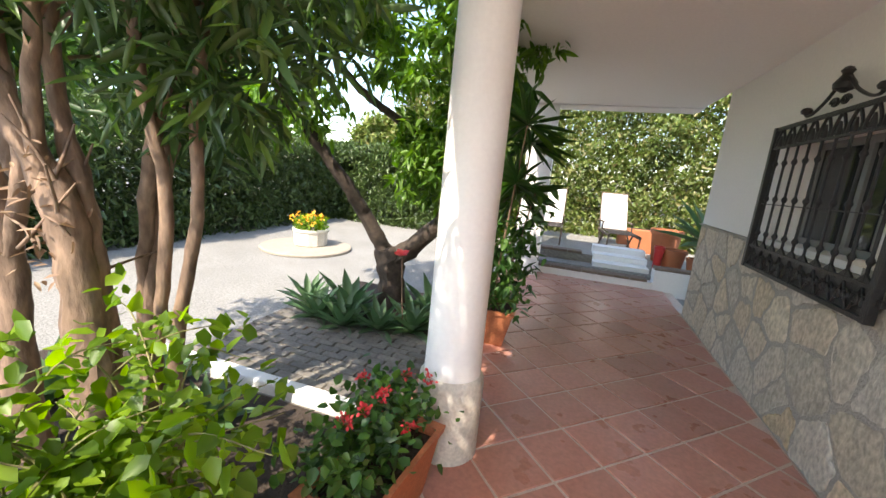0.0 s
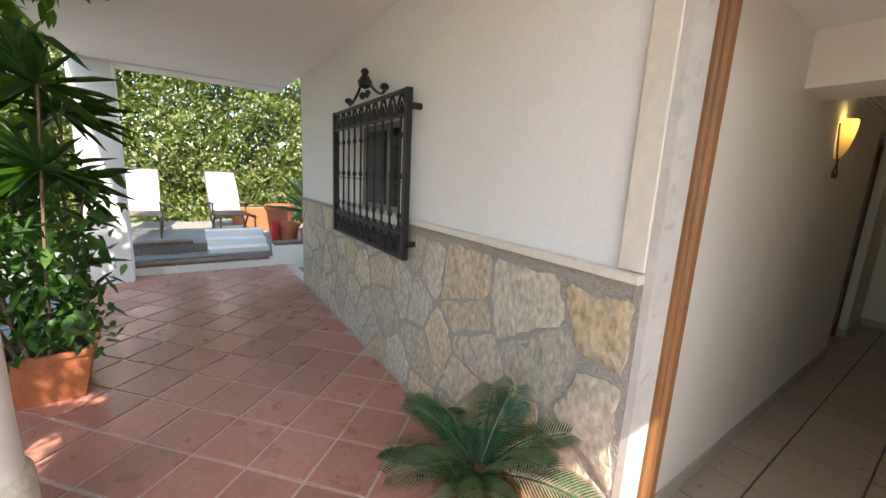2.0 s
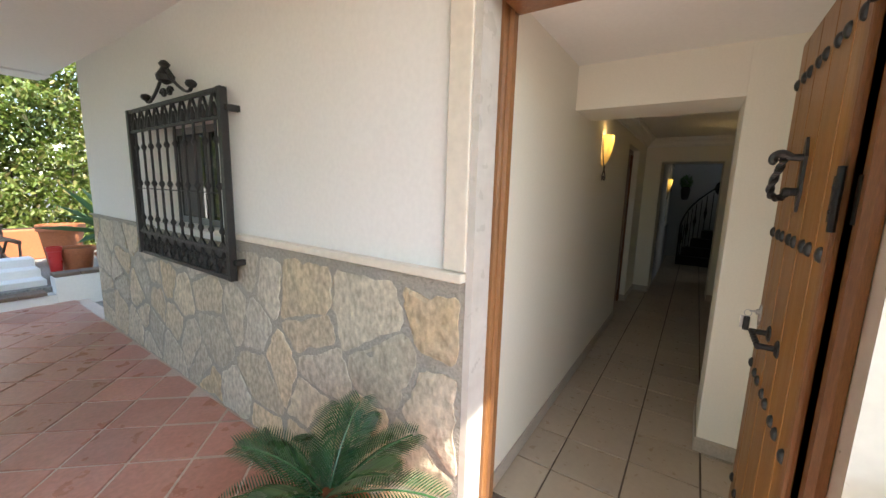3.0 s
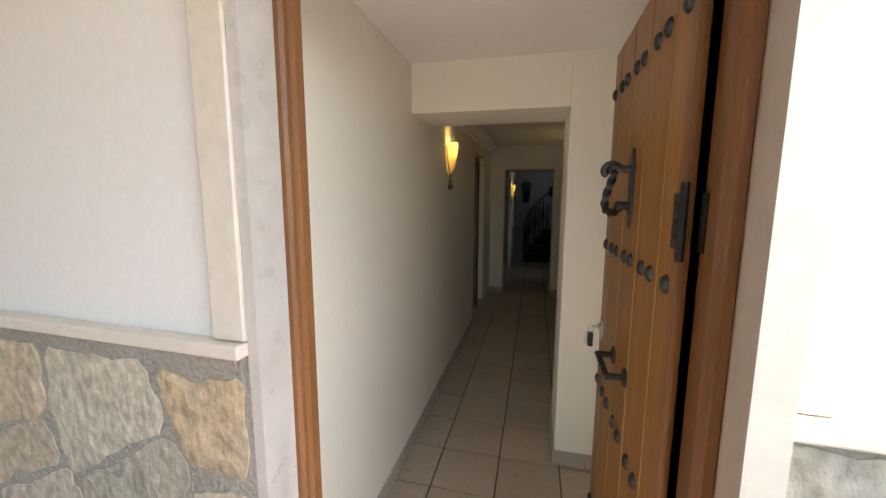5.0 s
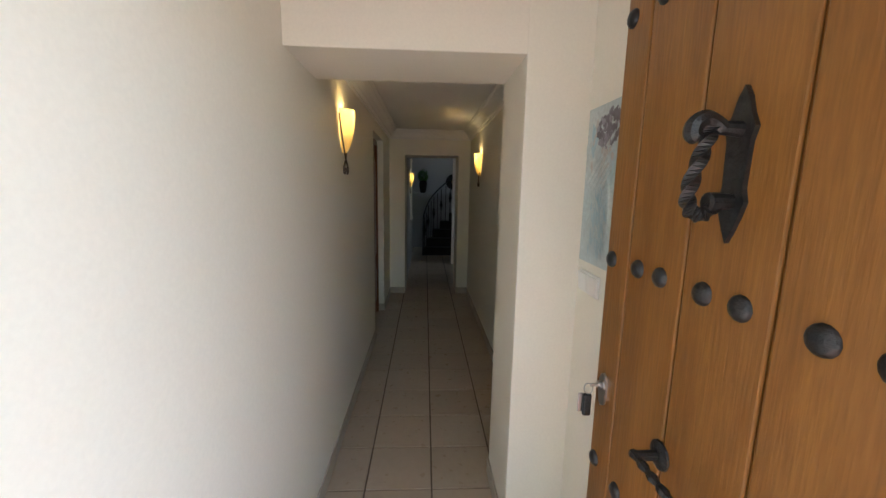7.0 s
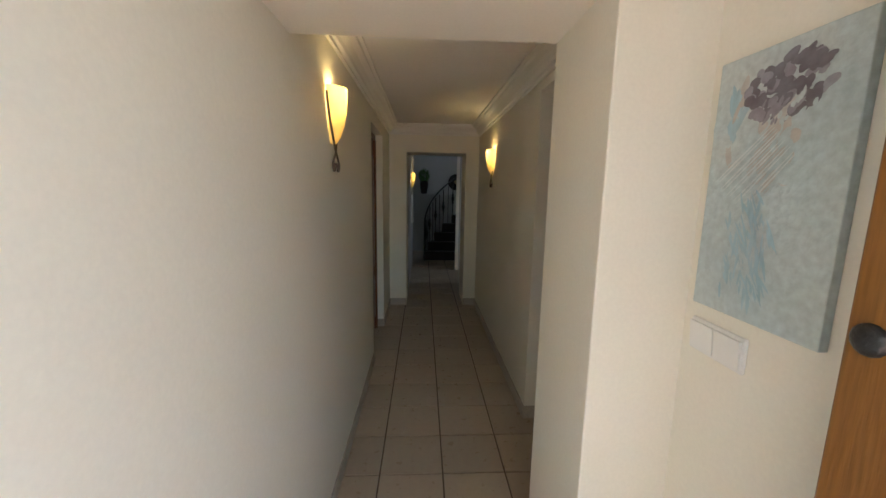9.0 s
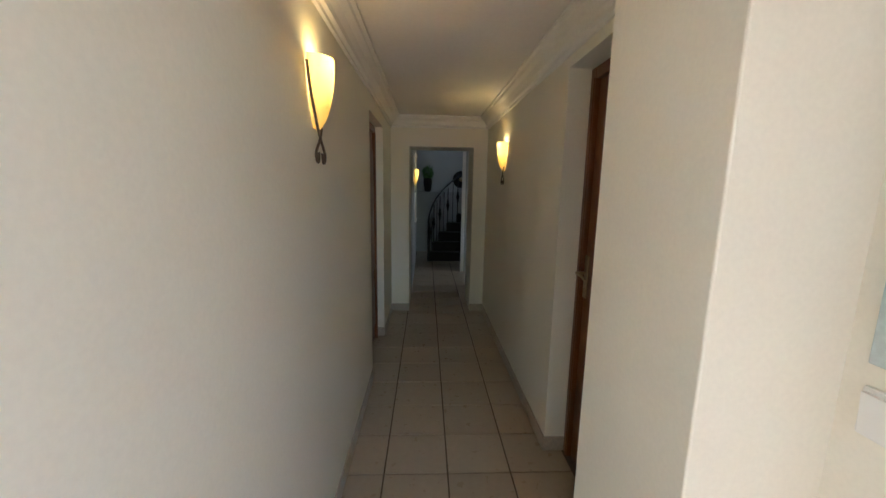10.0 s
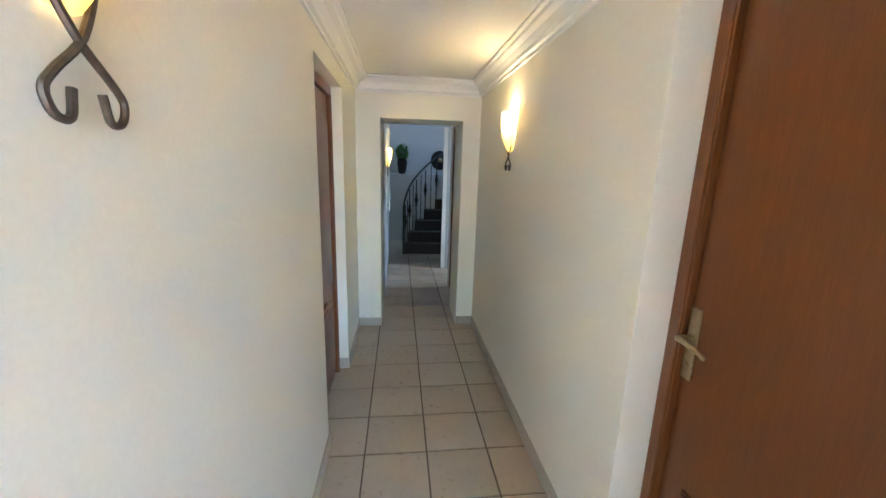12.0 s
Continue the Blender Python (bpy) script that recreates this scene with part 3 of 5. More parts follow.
# area lamp added in the open doorway to boost the light indoors
day = new("front_door_fill", bpy.data.lights.new("front_door_fill", "AREA"))
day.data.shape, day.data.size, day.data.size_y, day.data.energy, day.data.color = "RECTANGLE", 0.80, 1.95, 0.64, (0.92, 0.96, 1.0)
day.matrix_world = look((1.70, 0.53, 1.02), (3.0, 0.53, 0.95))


# ================= THINGS: FRONT DOOR =================
def front_door():
    """Open plank door seen on its outer face, with studs, knocker, pull, lock and hinges."""
    d = thing("front_door", "open honey oak plank front door with round iron studs", "door")
    f, x0, x1 = 0.088, 1.722, 2.548
    part("panel", slab((x0, f - 0.048, 0.008), (x1, f - 0.008, 2.038), 0.003), OAK, d)
    edges = [x1, 2.442, 2.252, 2.064, 1.872, 1.774]
    for a, b in zip(edges[1:], edges):
        part("plank", slab((a + 0.003, f - 0.0075, 0.008), (b - 0.003, f, 2.038), 0.0035), OAK, d)
    part("hinge_stile", slab((x0, f - 0.0475, 0.008), (1.771, f + 0.006, 2.038), 0.008), OAK_FRAME, d, "reddish oak hinge stile")
    dome = lathe([(0.0215, 0.0), (0.0205, 0.004), (0.016, 0.009), (0.008, 0.012), (0.002, 0.0125)], 14)
    me = finish("stud", dome, PEWTER, True)
    for z in (0.20, 0.757, 1.321, 1.886):
        for x in (2.517, 2.398, 2.317, 2.198, 2.118, 1.997, 1.919, 1.801):
            ob = new("stud", me)
            ob.matrix_world = pose(x, f, z, -90, 0, 0)
            ob.parent = d
    # knocker: back plate with pointed ends and a twisted S-shaped striker
    kx = 2.158
    kn = part("knocker", prism([(kx - 0.020, 1.46), (kx - 0.026, 1.48), (kx - 0.020, 1.50), (kx - 0.022, 1.57), (kx - 0.028, 1.59), (kx - 0.018, 1.61), (kx - 0.010, 1.635), (kx, 1.652),
                                (kx + 0.010, 1.635), (kx + 0.018, 1.61), (kx + 0.028, 1.59), (kx + 0.022, 1.57), (kx + 0.020, 1.50), (kx + 0.026, 1.48), (kx + 0.020, 1.46), (kx + 0.010, 1.435), (kx, 1.415), (kx - 0.010, 1.435)], f, f + 0.008, "y"),
              PEWTER, d, "dark iron S-shaped door knocker")
    hub = tube([(kx, f, 1.588), (kx, f + 0.042, 1.590)], [0.013, 0.010], 10)
    tube([(kx, f, 1.480), (kx, f + 0.03, 1.480)], [0.012, 0.014], 10, hub)
    part("pivot", hub, PEWTER, kn)
    s = smooth_path([(kx, f + 0.036, 1.588), (kx, f + 0.050, 1.598), (kx, f + 0.064, 1.602), (kx, f + 0.078, 1.594), (kx, f + 0.080, 1.580), (kx, f + 0.070, 1.574)], 5)
    st = tube(s, [0.013] * (len(s) - 3) + [0.012, 0.011, 0.009], 8)
    s = smooth_path([(kx, f + 0.052, 1.594), (kx, f + 0.056, 1.570), (kx, f + 0.068, 1.530), (kx, f + 0.076, 1.490), (kx, f + 0.070, 1.466), (kx, f + 0.054, 1.458), (kx, f + 0.040, 1.466), (kx, f + 0.036, 1.478)], 6)
    tube(s, [0.0125] * len(s), 4, st, 0.30)
    lathe([(0.011, 0), (0.016, 0.003), (0.016, 0.018), (0.011, 0.021)], 12, pose(kx, f + 0.026, 1.478, -90, 0, 0), st)
    part("striker", st, PEWTER, kn)
    # pull handle
    h = part("pull_handle", tube([(2.255, f, 0.968), (2.255, f + 0.055, 0.968)], 0.010, 10), IRON, d, "twisted black iron pull handle")
    tw = tube([(2.085, f, 0.968), (2.085, f + 0.055, 0.968)], 0.010, 10)
    pts = [Vector((2.265, f + 0.052, 0.968)).lerp(Vector((2.075, f + 0.052, 0.968)), k / 24) for k in range(25)]
    tube(pts, [0.0085 + 0.0025 * math.sin(k * 1.6) for k in range(25)], 6, tw)
    part("grip", tw, IRON, h)
    for x in (2.255, 2.085):
        part("rosette", lathe([(0.030, 0), (0.029, 0.004), (0.022, 0.008), (0.012, 0.010)], 16, pose(x, f, 0.968, -90, 0, 0)), IRON, h, smooth=True)
    # lock plate
    lock = part("lock_plate", prism([(2.501 + 0.020 * math.cos(0.5236 * k), 0.972 + 0.046 * math.sin(0.5236 * k)) for k in range(12)], f, f + 0.006, "y"), STEEL, d, "brushed steel lock plate")
    part("cylinder", lathe([(0.012, 0), (0.012, 0.010), (0.009, 0.012)], 14, pose(2.500, f + 0.005, 0.985, -90, 0, 0)), STEEL, lock)
    # hinges
    for z in (0.30, 1.46, 1.95):
        hg = part("hinge", slab((1.724, f + 0.0065, z - 0.055), (1.768, f + 0.010, z + 0.055), 0.001), IRON, d, "black iron hinge")
        part("pin", tube([(1.712, f + 0.010, z - 0.075), (1.712, f + 0.010, z + 0.075)], 0.008, 10), IRON, hg)
        part("frame_plate", slab((1.682, 0.068, z - 0.055), (1.706, 0.0715, z + 0.055), 0.001), IRON, hg)
        sc = lathe([(0.006, 0), (0.005, 0.003)], 10, pose(1.752, f + 0.010, z + 0.03, -90, 0, 0))
        lathe([(0.006, 0), (0.005, 0.003)], 10, pose(1.740, f + 0.010, z, -90, 0, 0), sc)
        lathe([(0.006, 0), (0.005, 0.003)], 10, pose(1.752, f + 0.010, z - 0.03, -90, 0, 0), sc)
        part("screws", sc, PEWTER, hg)
    return d


front_door()
bunch = thing("key_bunch", "small key bunch hanging from the front door lock", "keys")
ky = 0.1
part("key", slab((2.498, ky, 0.981), (2.502, ky + 0.026, 0.989), 0.001), STEEL, bunch)
ring = smooth_path([(2.500 + 0.002 * math.cos(a), ky + 0.030 + 0.012 * math.sin(a), 0.975 + 0.014 * math.cos(a)) for a in [2 * math.pi * k / 10 for k in range(11)]], 2)
part("ring", tube(ring, 0.0015, 6), STEEL, bunch)
part("fob", slab((2.494, ky + 0.020, 0.898), (2.506, ky + 0.042, 0.960), 0.005), IRON, bunch, "black key fob")
part("spare_key", slab((2.507, ky + 0.030, 0.905), (2.510, ky + 0.052, 0.958), 0.001), STEEL, bunch)

# ================= THINGS: ENTRANCE =================
# unframed canvas with abstract blue and pale shapes
pic = thing("painting", "unframed canvas painting in pale blue and white strokes", "painting")
PX0, PX1, PZ0, PZ1, PY = 2.650, 2.938, 1.243, 1.765, VRIGHT
C_SKY = mat("paint_pale_blue", (0.42, 0.52, 0.54), 0.6, (0.56, 0.60, 0.57), 5, 0.9, 0.2, 60, fine=0.12)
C_BLUE = mat("paint_teal_blue", (0.26, 0.42, 0.49), 0.6, (0.45, 0.57, 0.60), 18, 0.9, 0.2, 60, stretch=(1, 1, 0.3), fine=0.15)
C_WHITE = mat("paint_white", (0.70, 0.72, 0.68), 0.6, (0.5, 0.58, 0.6), 20, 0.8, 0.2, 60, fine=0.1)
C_DARK = mat("paint_dark_plum", (0.10, 0.075, 0.085), 0.6, (0.24, 0.24, 0.28), 14, 0.8, 0.2, 60, fine=0.15)
C_ROSE = mat("paint_rose_beige", (0.49, 0.43, 0.38), 0.6, (0.50, 0.54, 0.52), 14, 0.8, 0.2, 60, fine=0.1)
part("canvas", slab((PX0, PY, PZ0), (PX1, PY + 0.018, PZ1), 0.002), C_SKY, pic)
PW, PH = PX1 - PX0, PZ1 - PZ0


def stroke(u, v, du, dv, w, material, lift):
    """One painted stroke, u from the far edge and v from the bottom, as shares of the canvas."""
    bm = bmesh.new()
    p0 = Vector((PX1 - u * PW, PZ0 + v * PH))
    p1 = Vector((PX1 - (u + du) * PW, PZ0 + (v + dv) * PH))
    d = (p1 - p0)
    side = Vector((-d.y, d.x)).normalized() * w * PW
    prof = ((0, 0.1), (0.15, 0.7), (0.4, 1), (0.7, 0.85), (0.92, 0.5), (1, 0.08))
    a = [bm.verts.new((*(p0 + d * k + side * (h * 0.5 + 0.06 * math.sin(9 * k + u * 40))).to_tuple()[:1], PY + 0.0182 + lift, (p0 + d * k + side * (h * 0.5 + 0.06 * math.sin(9 * k + u * 40))).y)) for k, h in prof]
    b = [bm.verts.new(((p0 + d * k - side * h * 0.5).x, PY + 0.0182 + lift, (p0 + d * k - side * h * 0.5).y)) for k, h in prof]
    for k in range(len(prof) - 1):
        bm.faces.new((a[k], a[k + 1], b[k + 1], b[k]))
    part("paint_stroke", bm, material, pic)


C_PLUM = mat("paint_grey_plum", (0.20, 0.165, 0.18), 0.6, (0.36, 0.38, 0.42), 16, 0.8, 0.2, 60, fine=0.15)
rs = random.Random(4)


def dabs(count, centre, spread, length, tilt, width, colours, lift):
    """Short brush dabs scattered round a centre, kept inside the canvas."""
    for k in range(count):
        u0, v0 = centre[0] + spread[0] * rs.uniform(-1, 1), centre[1] + spread[1] * rs.uniform(-1, 1)
        if ((u0 - centre[0]) / spread[0]) ** 2 + ((v0 - centre[1]) / spread[1]) ** 2 > 1:
            continue
        ang = tilt + rs.uniform(-0.5, 0.5)
        ln = length * rs.uniform(0.6, 1.3)
        du, dv = ln * math.cos(ang), ln * math.sin(ang) * PW / PH
        if not (0.03 < u0 + du < 0.97 and 0.03 < v0 + dv < 0.97 and 0.03 < u0 < 0.97 and 0.03 < v0 < 0.97):
            continue
        stroke(u0, v0, du, dv, width * rs.uniform(0.7, 1.3), colours[k % len(colours)], lift + 0.000004 * k)


# pale ground, shadowed folds, warm passages, dark mass, pale sash and teal folds
dabs(90, (0.50, 0.50), (0.60, 0.60), 0.24, 1.3, 0.10, (C_SKY,), 0.0002)
dabs(34, (0.20, 0.72), (0.07, 0.14), 0.16, 1.5, 0.05, (C_BLUE, C_ROSE, C_SKY), 0.0008)
dabs(46, (0.52, 0.60), (0.16, 0.14), 0.14, 1.2, 0.07, (C_ROSE, C_ROSE, C_SKY), 0.0010)
dabs(130, (0.52, 0.83), (0.30, 0.10), 0.09, 0.5, 0.06, (C_DARK, C_DARK, C_PLUM), 0.0016)
dabs(30, (0.56, 0.76), (0.20, 0.05), 0.06, 1.0, 0.025, (C_PLUM, C_SKY), 0.0022)
for k in range(16):
    stroke(0.06 + 0.022 * k, 0.53 - 0.008 * k, 0.44 - 0.008 * k, 0.20, 0.014, C_WHITE if k % 3 else C_SKY, 0.0026 + 0.00003 * k)
dabs(190, (0.40, 0.28), (0.19, 0.24), 0.17, -1.25, 0.020, (C_BLUE, C_BLUE, C_SKY), 0.0031)

sw = thing("light_switch", "white double rocker light switch below the painting", "light switch")
part("plate", slab((2.790, VRIGHT, 1.128), (2.945, VRIGHT + 0.010, 1.206), 0.005), PLASTIC, sw)
for a, b in ((2.797, 2.865), (2.869, 2.938)):
    part("rocker", prism([(VRIGHT + 0.0095, 1.136), (VRIGHT + 0.0125, 1.136), (VRIGHT + 0.0185, 1.198), (VRIGHT + 0.0095, 1.198)], a, b, "x"), PLASTIC, sw)


# ================= THINGS: CORRIDOR =================
def sconce(x, y, z, side, lit=1.0):
    """Wall lamp: amber half-cone glass in a crossed iron bracket with curled feet. side: +1 if it looks along +y."""
    s = thing("wall_sconce", "lit wall lamp with amber glass shade and crossed iron bracket", "wall lamp", "corridor wall lamps", (x, y, z), 0 if side > 0 else 180)
    bm = bmesh.new()
    prof = [(0.020, 0.140), (0.040, 0.17), (0.058, 0.22), (0.068, 0.28), (0.073, 0.34), (0.073, 0.375)]
    rings = []
    for r, h in prof:
        rings.append([bm.verts.new((r * math.cos(math.pi * k / 14), 0.003 + r * math.sin(math.pi * k / 14), h - 0.02)) for k in range(15)])
    for a, b in zip(rings, rings[1:]):
        for k in range(14):
            bm.faces.new((a[k], a[k + 1], b[k + 1], b[k]))
    bm.faces.new(rings[0][::-1])
    part("shade", bm, SHADE, s, "glowing amber glass shade", True)
    part("bulb", lathe([(0.008, 0.0), (0.020, 0.02), (0.022, 0.04), (0.012, 0.06)], 12, pose(0, 0.040, 0.235)), BULB, s, smooth=True)
    for m in (1, -1):
        pts = smooth_path([(m * 0.080, 0.006, 0.33), (m * 0.072, 0.010, 0.26), (m * 0.045, 0.016, 0.17), (m * 0.006, 0.020, 0.095), (-m * 0.040, 0.020, 0.052), (-m * 0.058, 0.020, 0.030), (-m * 0.050, 0.020, 0.006), (-m * 0.030, 0.020, 0.004), (-m * 0.022, 0.020, 0.036)], 5)
        part("arm", tube(pts if m > 0 else pts[11:], 0.005, 8), BRONZE, s, "curled brown iron bar", True)
    part("wall_plate", slab((-0.016, 0.0, 0.255), (0.016, 0.012, 0.300), 0.003), BRONZE, s)
    lamp = new("sconce_light", bpy.data.lights.new("sconce_light", "POINT"))
    lamp.data.energy, lamp.data.color, lamp.data.shadow_soft_size = 0.12 * lit, (1.0, 0.72, 0.32), 0.016
    lamp.matrix_world = pose(x, y + side * 0.042, z + 0.340)
    return s


sconce(3.875, LEFT, 1.560, -1)
sconce(5.81, RIGHT, 1.505, 1)
sconce(8.50, 0.845, 1.37, -1, 0.5)


def inner_door(x0, x1, y, side, top, label):
    """Panelled mahogany door in a moulded frame; its face looks along side*y."""
    d = thing("inner_door", label, "door")

    def b(xa, ya, za, xb, yb, zb, bev=0.004):
        lo, hi = sorted((y + side * ya, y + side * yb))
        return slab((xa, lo, za), (xb, hi, zb), bev)

    for xa, xb in ((x0, x0 + 0.055), (x1 - 0.055, x1)):
        p = part("frame_post", b(xa, -0.05, 0, xb, 0.018, top), MAHOG, d)
    part("frame_head", b(x0 + 0.056, -0.05, top - 0.055, x1 - 0.056, 0.018, top), MAHOG, d)
    for xa, xb in ((x0 + 0.038, x0 + 0.052), (x1 - 0.052, x1 - 0.038)):
        part("moulding", b(xa, 0.0185, 0, xb, 0.026, top - 0.05, 0.003), MAHOG, d)
    la, lb = x0 + 0.058, x1 - 0.058
    leaf = part("leaf", b(la, -0.04, 0.008, lb, -0.004, top - 0.058), MAHOG, d)
    # raised panels: a tall one with a waved head and a low one with a waved top
    pa, pb = la + 0.085, lb - 0.085
    w = pb - pa

    def wave(k, z, amp):
        t = k / 16
        return z + amp * (0.5 - 0.5 * math.cos(2 * math.pi * t)) - amp * 0.25 * math.sin(math.pi * t) ** 8

    def panel(z0, z1, a0, a1, inset, lift):
        out = [(pa + inset + (w - 2 * inset) * k / 16, wave(k, z0 + inset, a0)) for k in range(17)]
        out += [(pb - inset - (w - 2 * inset) * k / 16, wave(16 - k, z1 - inset, a1)) for k in range(17)]
        lo, hi = sorted((y + side * -0.0035, y + side * lift))
        bm = prism(out, lo, hi, "y")
        front = hi if side > 0 else lo
        es = [e for e in bm.edges if all(abs(v.co.y - front) < 1e-5 for v in e.verts)]
        bmesh.ops.bevel(bm, geom=es, offset=min(0.007, lift * 0.7), segments=2, affect="EDGES")
        return bm

    for z0, z1, a0, a1 in ((0.16, 0.60, 0.0, 0.07), (0.70, top - 0.20, 0.07, 0.09)):
        p = part("panel_moulding", panel(z0, z1, a0, a1, 0.0, 0.012), MAHOG, leaf)
        part("panel", panel(z0, z1, a0, a1, 0.036, 0.022), MAHOG, leaf)
    return d, leaf, b


RD_Y = RIGHT - 0.130
d, leaf, b = inner_door(3.602, 4.374, RD_Y, 1, 2.055, "closed mahogany panelled door with a brass handle")
hx = 4.294
hp = part("handle_plate", b(hx - 0.020, -0.003, 0.93, hx + 0.020, 0.004, 1.15, 0.004), BRASS, d, "aged brass handle plate")
hl = smooth_path([(hx, RD_Y + 0.004, 1.06), (hx, RD_Y + 0.045, 1.06), (hx - 0.02, RD_Y + 0.052, 1.064), (hx - 0.06, RD_Y + 0.050, 1.058), (hx - 0.10, RD_Y + 0.046, 1.045)], 5)
part("lever", tube(hl, [0.009] * (len(hl) - 6) + [0.008, 0.007, 0.006, 0.006, 0.007, 0.005], 10), BRASS, hp, smooth=True)
part("keyhole_cap", lathe([(0.008, 0), (0.008, 0.003), (0.004, 0.005)], 12, pose(hx, RD_Y + 0.004, 0.975, -90, 0, 0)), BRASS, hp)
inner_door(5.222, 6.045, LEFT + 0.085, -1, 1.995, "closed mahogany door in a corridor recess")
setting("wall_reveal", slab((3.60, RD_Y - 0.2, -0.3), (4.376, RD_Y - 0.052, 2.06)), CREAM, "wall behind the recessed door", "wall")
setting("wall_reveal_2", slab((5.22, LEFT + 0.14, -0.3), (6.055, LEFT + 0.2, 2.0)), CREAM, "wall behind the recessed door", "wall")
d, leaf, b = inner_door(7.36, 8.05, 0.010, 1, 2.0, "brown wooden door at the side of the hall")
jam = thing("hall_doorway_trim", "white painted doorway trim in the hall", "door trim")
jam["kind"] = "structure"
for xa in (8.06, 8.902):
    part("trim_post", slab((xa, -0.425, 0), (xa + 0.045, 0.045, 2.05), 0.004), MOULD, jam)

# inner hall
mir = thing("wall_mirror", "tall mirror in a slim white frame on the hall wall", "mirror")
part("frame", slab((8.85, 0.815, 0.86), (9.55, 0.844, 2.0), 0.006), MOULD, mir)
part("glass", slab((8.90, 0.811, 0.91), (9.50, 0.8145, 1.95)), MIRROR, mir)


def staircase():
    """Dark winding stairs that turn to the right, with an iron rail along the outer edge."""
    s = thing("staircase", "dark wooden winding stairs with a wrought iron rail", "staircase")
    n = 9
    outer = []
    for k in range(n):
        z = 0.175 * (k + 1)
        x_front = 9.84 + 0.20 * k
        y_left = 0.60 - 0.055 * k - 0.024 * k * k
        box_bm = prism([(x_front, y_left), (x_front - 0.02, -0.75), (x_front + 0.27, -0.75), (x_front + 0.25, y_left - 0.06)], max(0, z - 0.36), z, "z")
        if x_front > 10.9:
            box_bm.free()
            continue
        st = part("step", box_bm, DARKSTAIR, s)
        outer.append(Vector((x_front + 0.10, y_left - 0.03, z)))
    rail = [outer[0] + Vector((-0.12, 0.03, -0.175))] + [outer[0] + Vector((-0.12, 0.03, 0.45)), outer[0] + Vector((-0.10, 0.02, 0.72))]
    rail += [o + Vector((0, 0, 0.80)) for o in outer[1:]]
    part("handrail", tube(smooth_path(rail, 4), 0.017, 8), IRON, s, "black iron handrail", True)
    for k, o in enumerate(outer):
        top = 0.74 if k else 0.66
        pst = part("baluster", tube([o, o + Vector((0, 0, top))], 0.010, 8), IRON, s)
        part("ornament", lathe([(0.008, 0), (0.026, 0.03), (0.016, 0.06), (0.034, 0.10), (0.034, 0.14), (0.016, 0.18), (0.026, 0.21), (0.008, 0.24)], 10, Matrix.Translation(o + Vector((0, 0, 0.25)))), IRON, pst, smooth=True)
        if k + 1 < len(outer):
            q = (o + outer[k + 1]) / 2
            q.z = o.z
            part("baluster", tube([q, q + Vector((0, 0, top + 0.08))], 0.008, 8), IRON, s)
    return s


staircase()
plate = thing("wall_plate", "round dark carved plate on the stair wall", "wall plate")
part("disc", lathe([(0.17, 0), (0.185, 0.012), (0.16, 0.02), (0.08, 0.014), (0.05, 0.03), (0.01, 0.035)], 32, pose(11.0, -0.12, 1.62, 0, -90, 0)), DARKSTAIR, plate, smooth=True)
part("boss", lathe([(0.045, 0), (0.03, 0.02), (0.01, 0.025)], 20, pose(10.968, -0.12, 1.62, 0, -90, 0)), BRASS, plate, smooth=True)
vase = thing("plant_vase", "dark vase with a clipped green plant on the ledge", "vase", "", (11.12, 0.62, 1.34))
part("vase_body", lathe([(0.05, 0), (0.07, 0.02), (0.10, 0.22), (0.085, 0.28), (0.09, 0.30)], 20), DARKSTAIR, vase, smooth=True)
rng = np.random.default_rng(5)
u = rng.normal(0, 1, (500, 3))
u /= np.linalg.norm(u, axis=1, keepdims=True)
leaf_part("foliage", vase, rng, u * np.array([0.12, 0.12, 0.14]) * rng.uniform(0.5, 1, (500, 1)) + np.array([0, 0, 0.42]), u, 0.05, 0.4, L_POT)

# ================= THINGS: WINDOW GRILLE =================
def window_unit():
    w = thing("window_1", "grey framed window with a half-closed grey shutter", "window")
    w["kind"] = "structure"
    x = X0 + 0.12 + 0.05
    fr = bmesh.new()
    for lo, hi in (((x, WIN_Y0, WIN_Z0), (x + 0.04, WIN_Y0 + 0.05, WIN_Z1)), ((x, WIN_Y1 - 0.05, WIN_Z0), (x + 0.04, WIN_Y1, WIN_Z1)),
                   ((x, WIN_Y0 + 0.05, WIN_Z1 - 0.05), (x + 0.04, WIN_Y1 - 0.05, WIN_Z1)), ((x, WIN_Y0 + 0.05, WIN_Z0), (x + 0.04, WIN_Y1 - 0.05, WIN_Z0 + 0.05)),
                   ((x - 0.004, 3.33, WIN_Z0 + 0.05), (x + 0.04, 3.38, WIN_Z1 - 0.05))):
        box(fr, lo, hi, 0.004)
    part("window_frame", shear(fr), GREYPAINT, w)
    part("pane", shear(slab((x + 0.015, WIN_Y0 + 0.05, WIN_Z0 + 0.05), (x + 0.022, 3.33, WIN_Z1 - 0.05))), GLASS, w)
    part("pane", shear(slab((x + 0.015, 3.38, WIN_Z0 + 0.05), (x + 0.022, WIN_Y1 - 0.05, WIN_Z1 - 0.05))), GLASS, w)
    part("shutter", shear(slab((x - 0.012, WIN_Y0 + 0.055, WIN_Z0 + 0.06), (x - 0.002, 3.10, WIN_Z1 - 0.16), 0.002)), GREYPAINT, w, "dark grey shutter leaf")
    return w


window_unit()
setting("wall_room_back", slab((X1 + 0.3, 2.4, -0.3), (X1 + 0.35, 4.4, 2.9)), WHITE, "plain room wall behind the window", "wall")


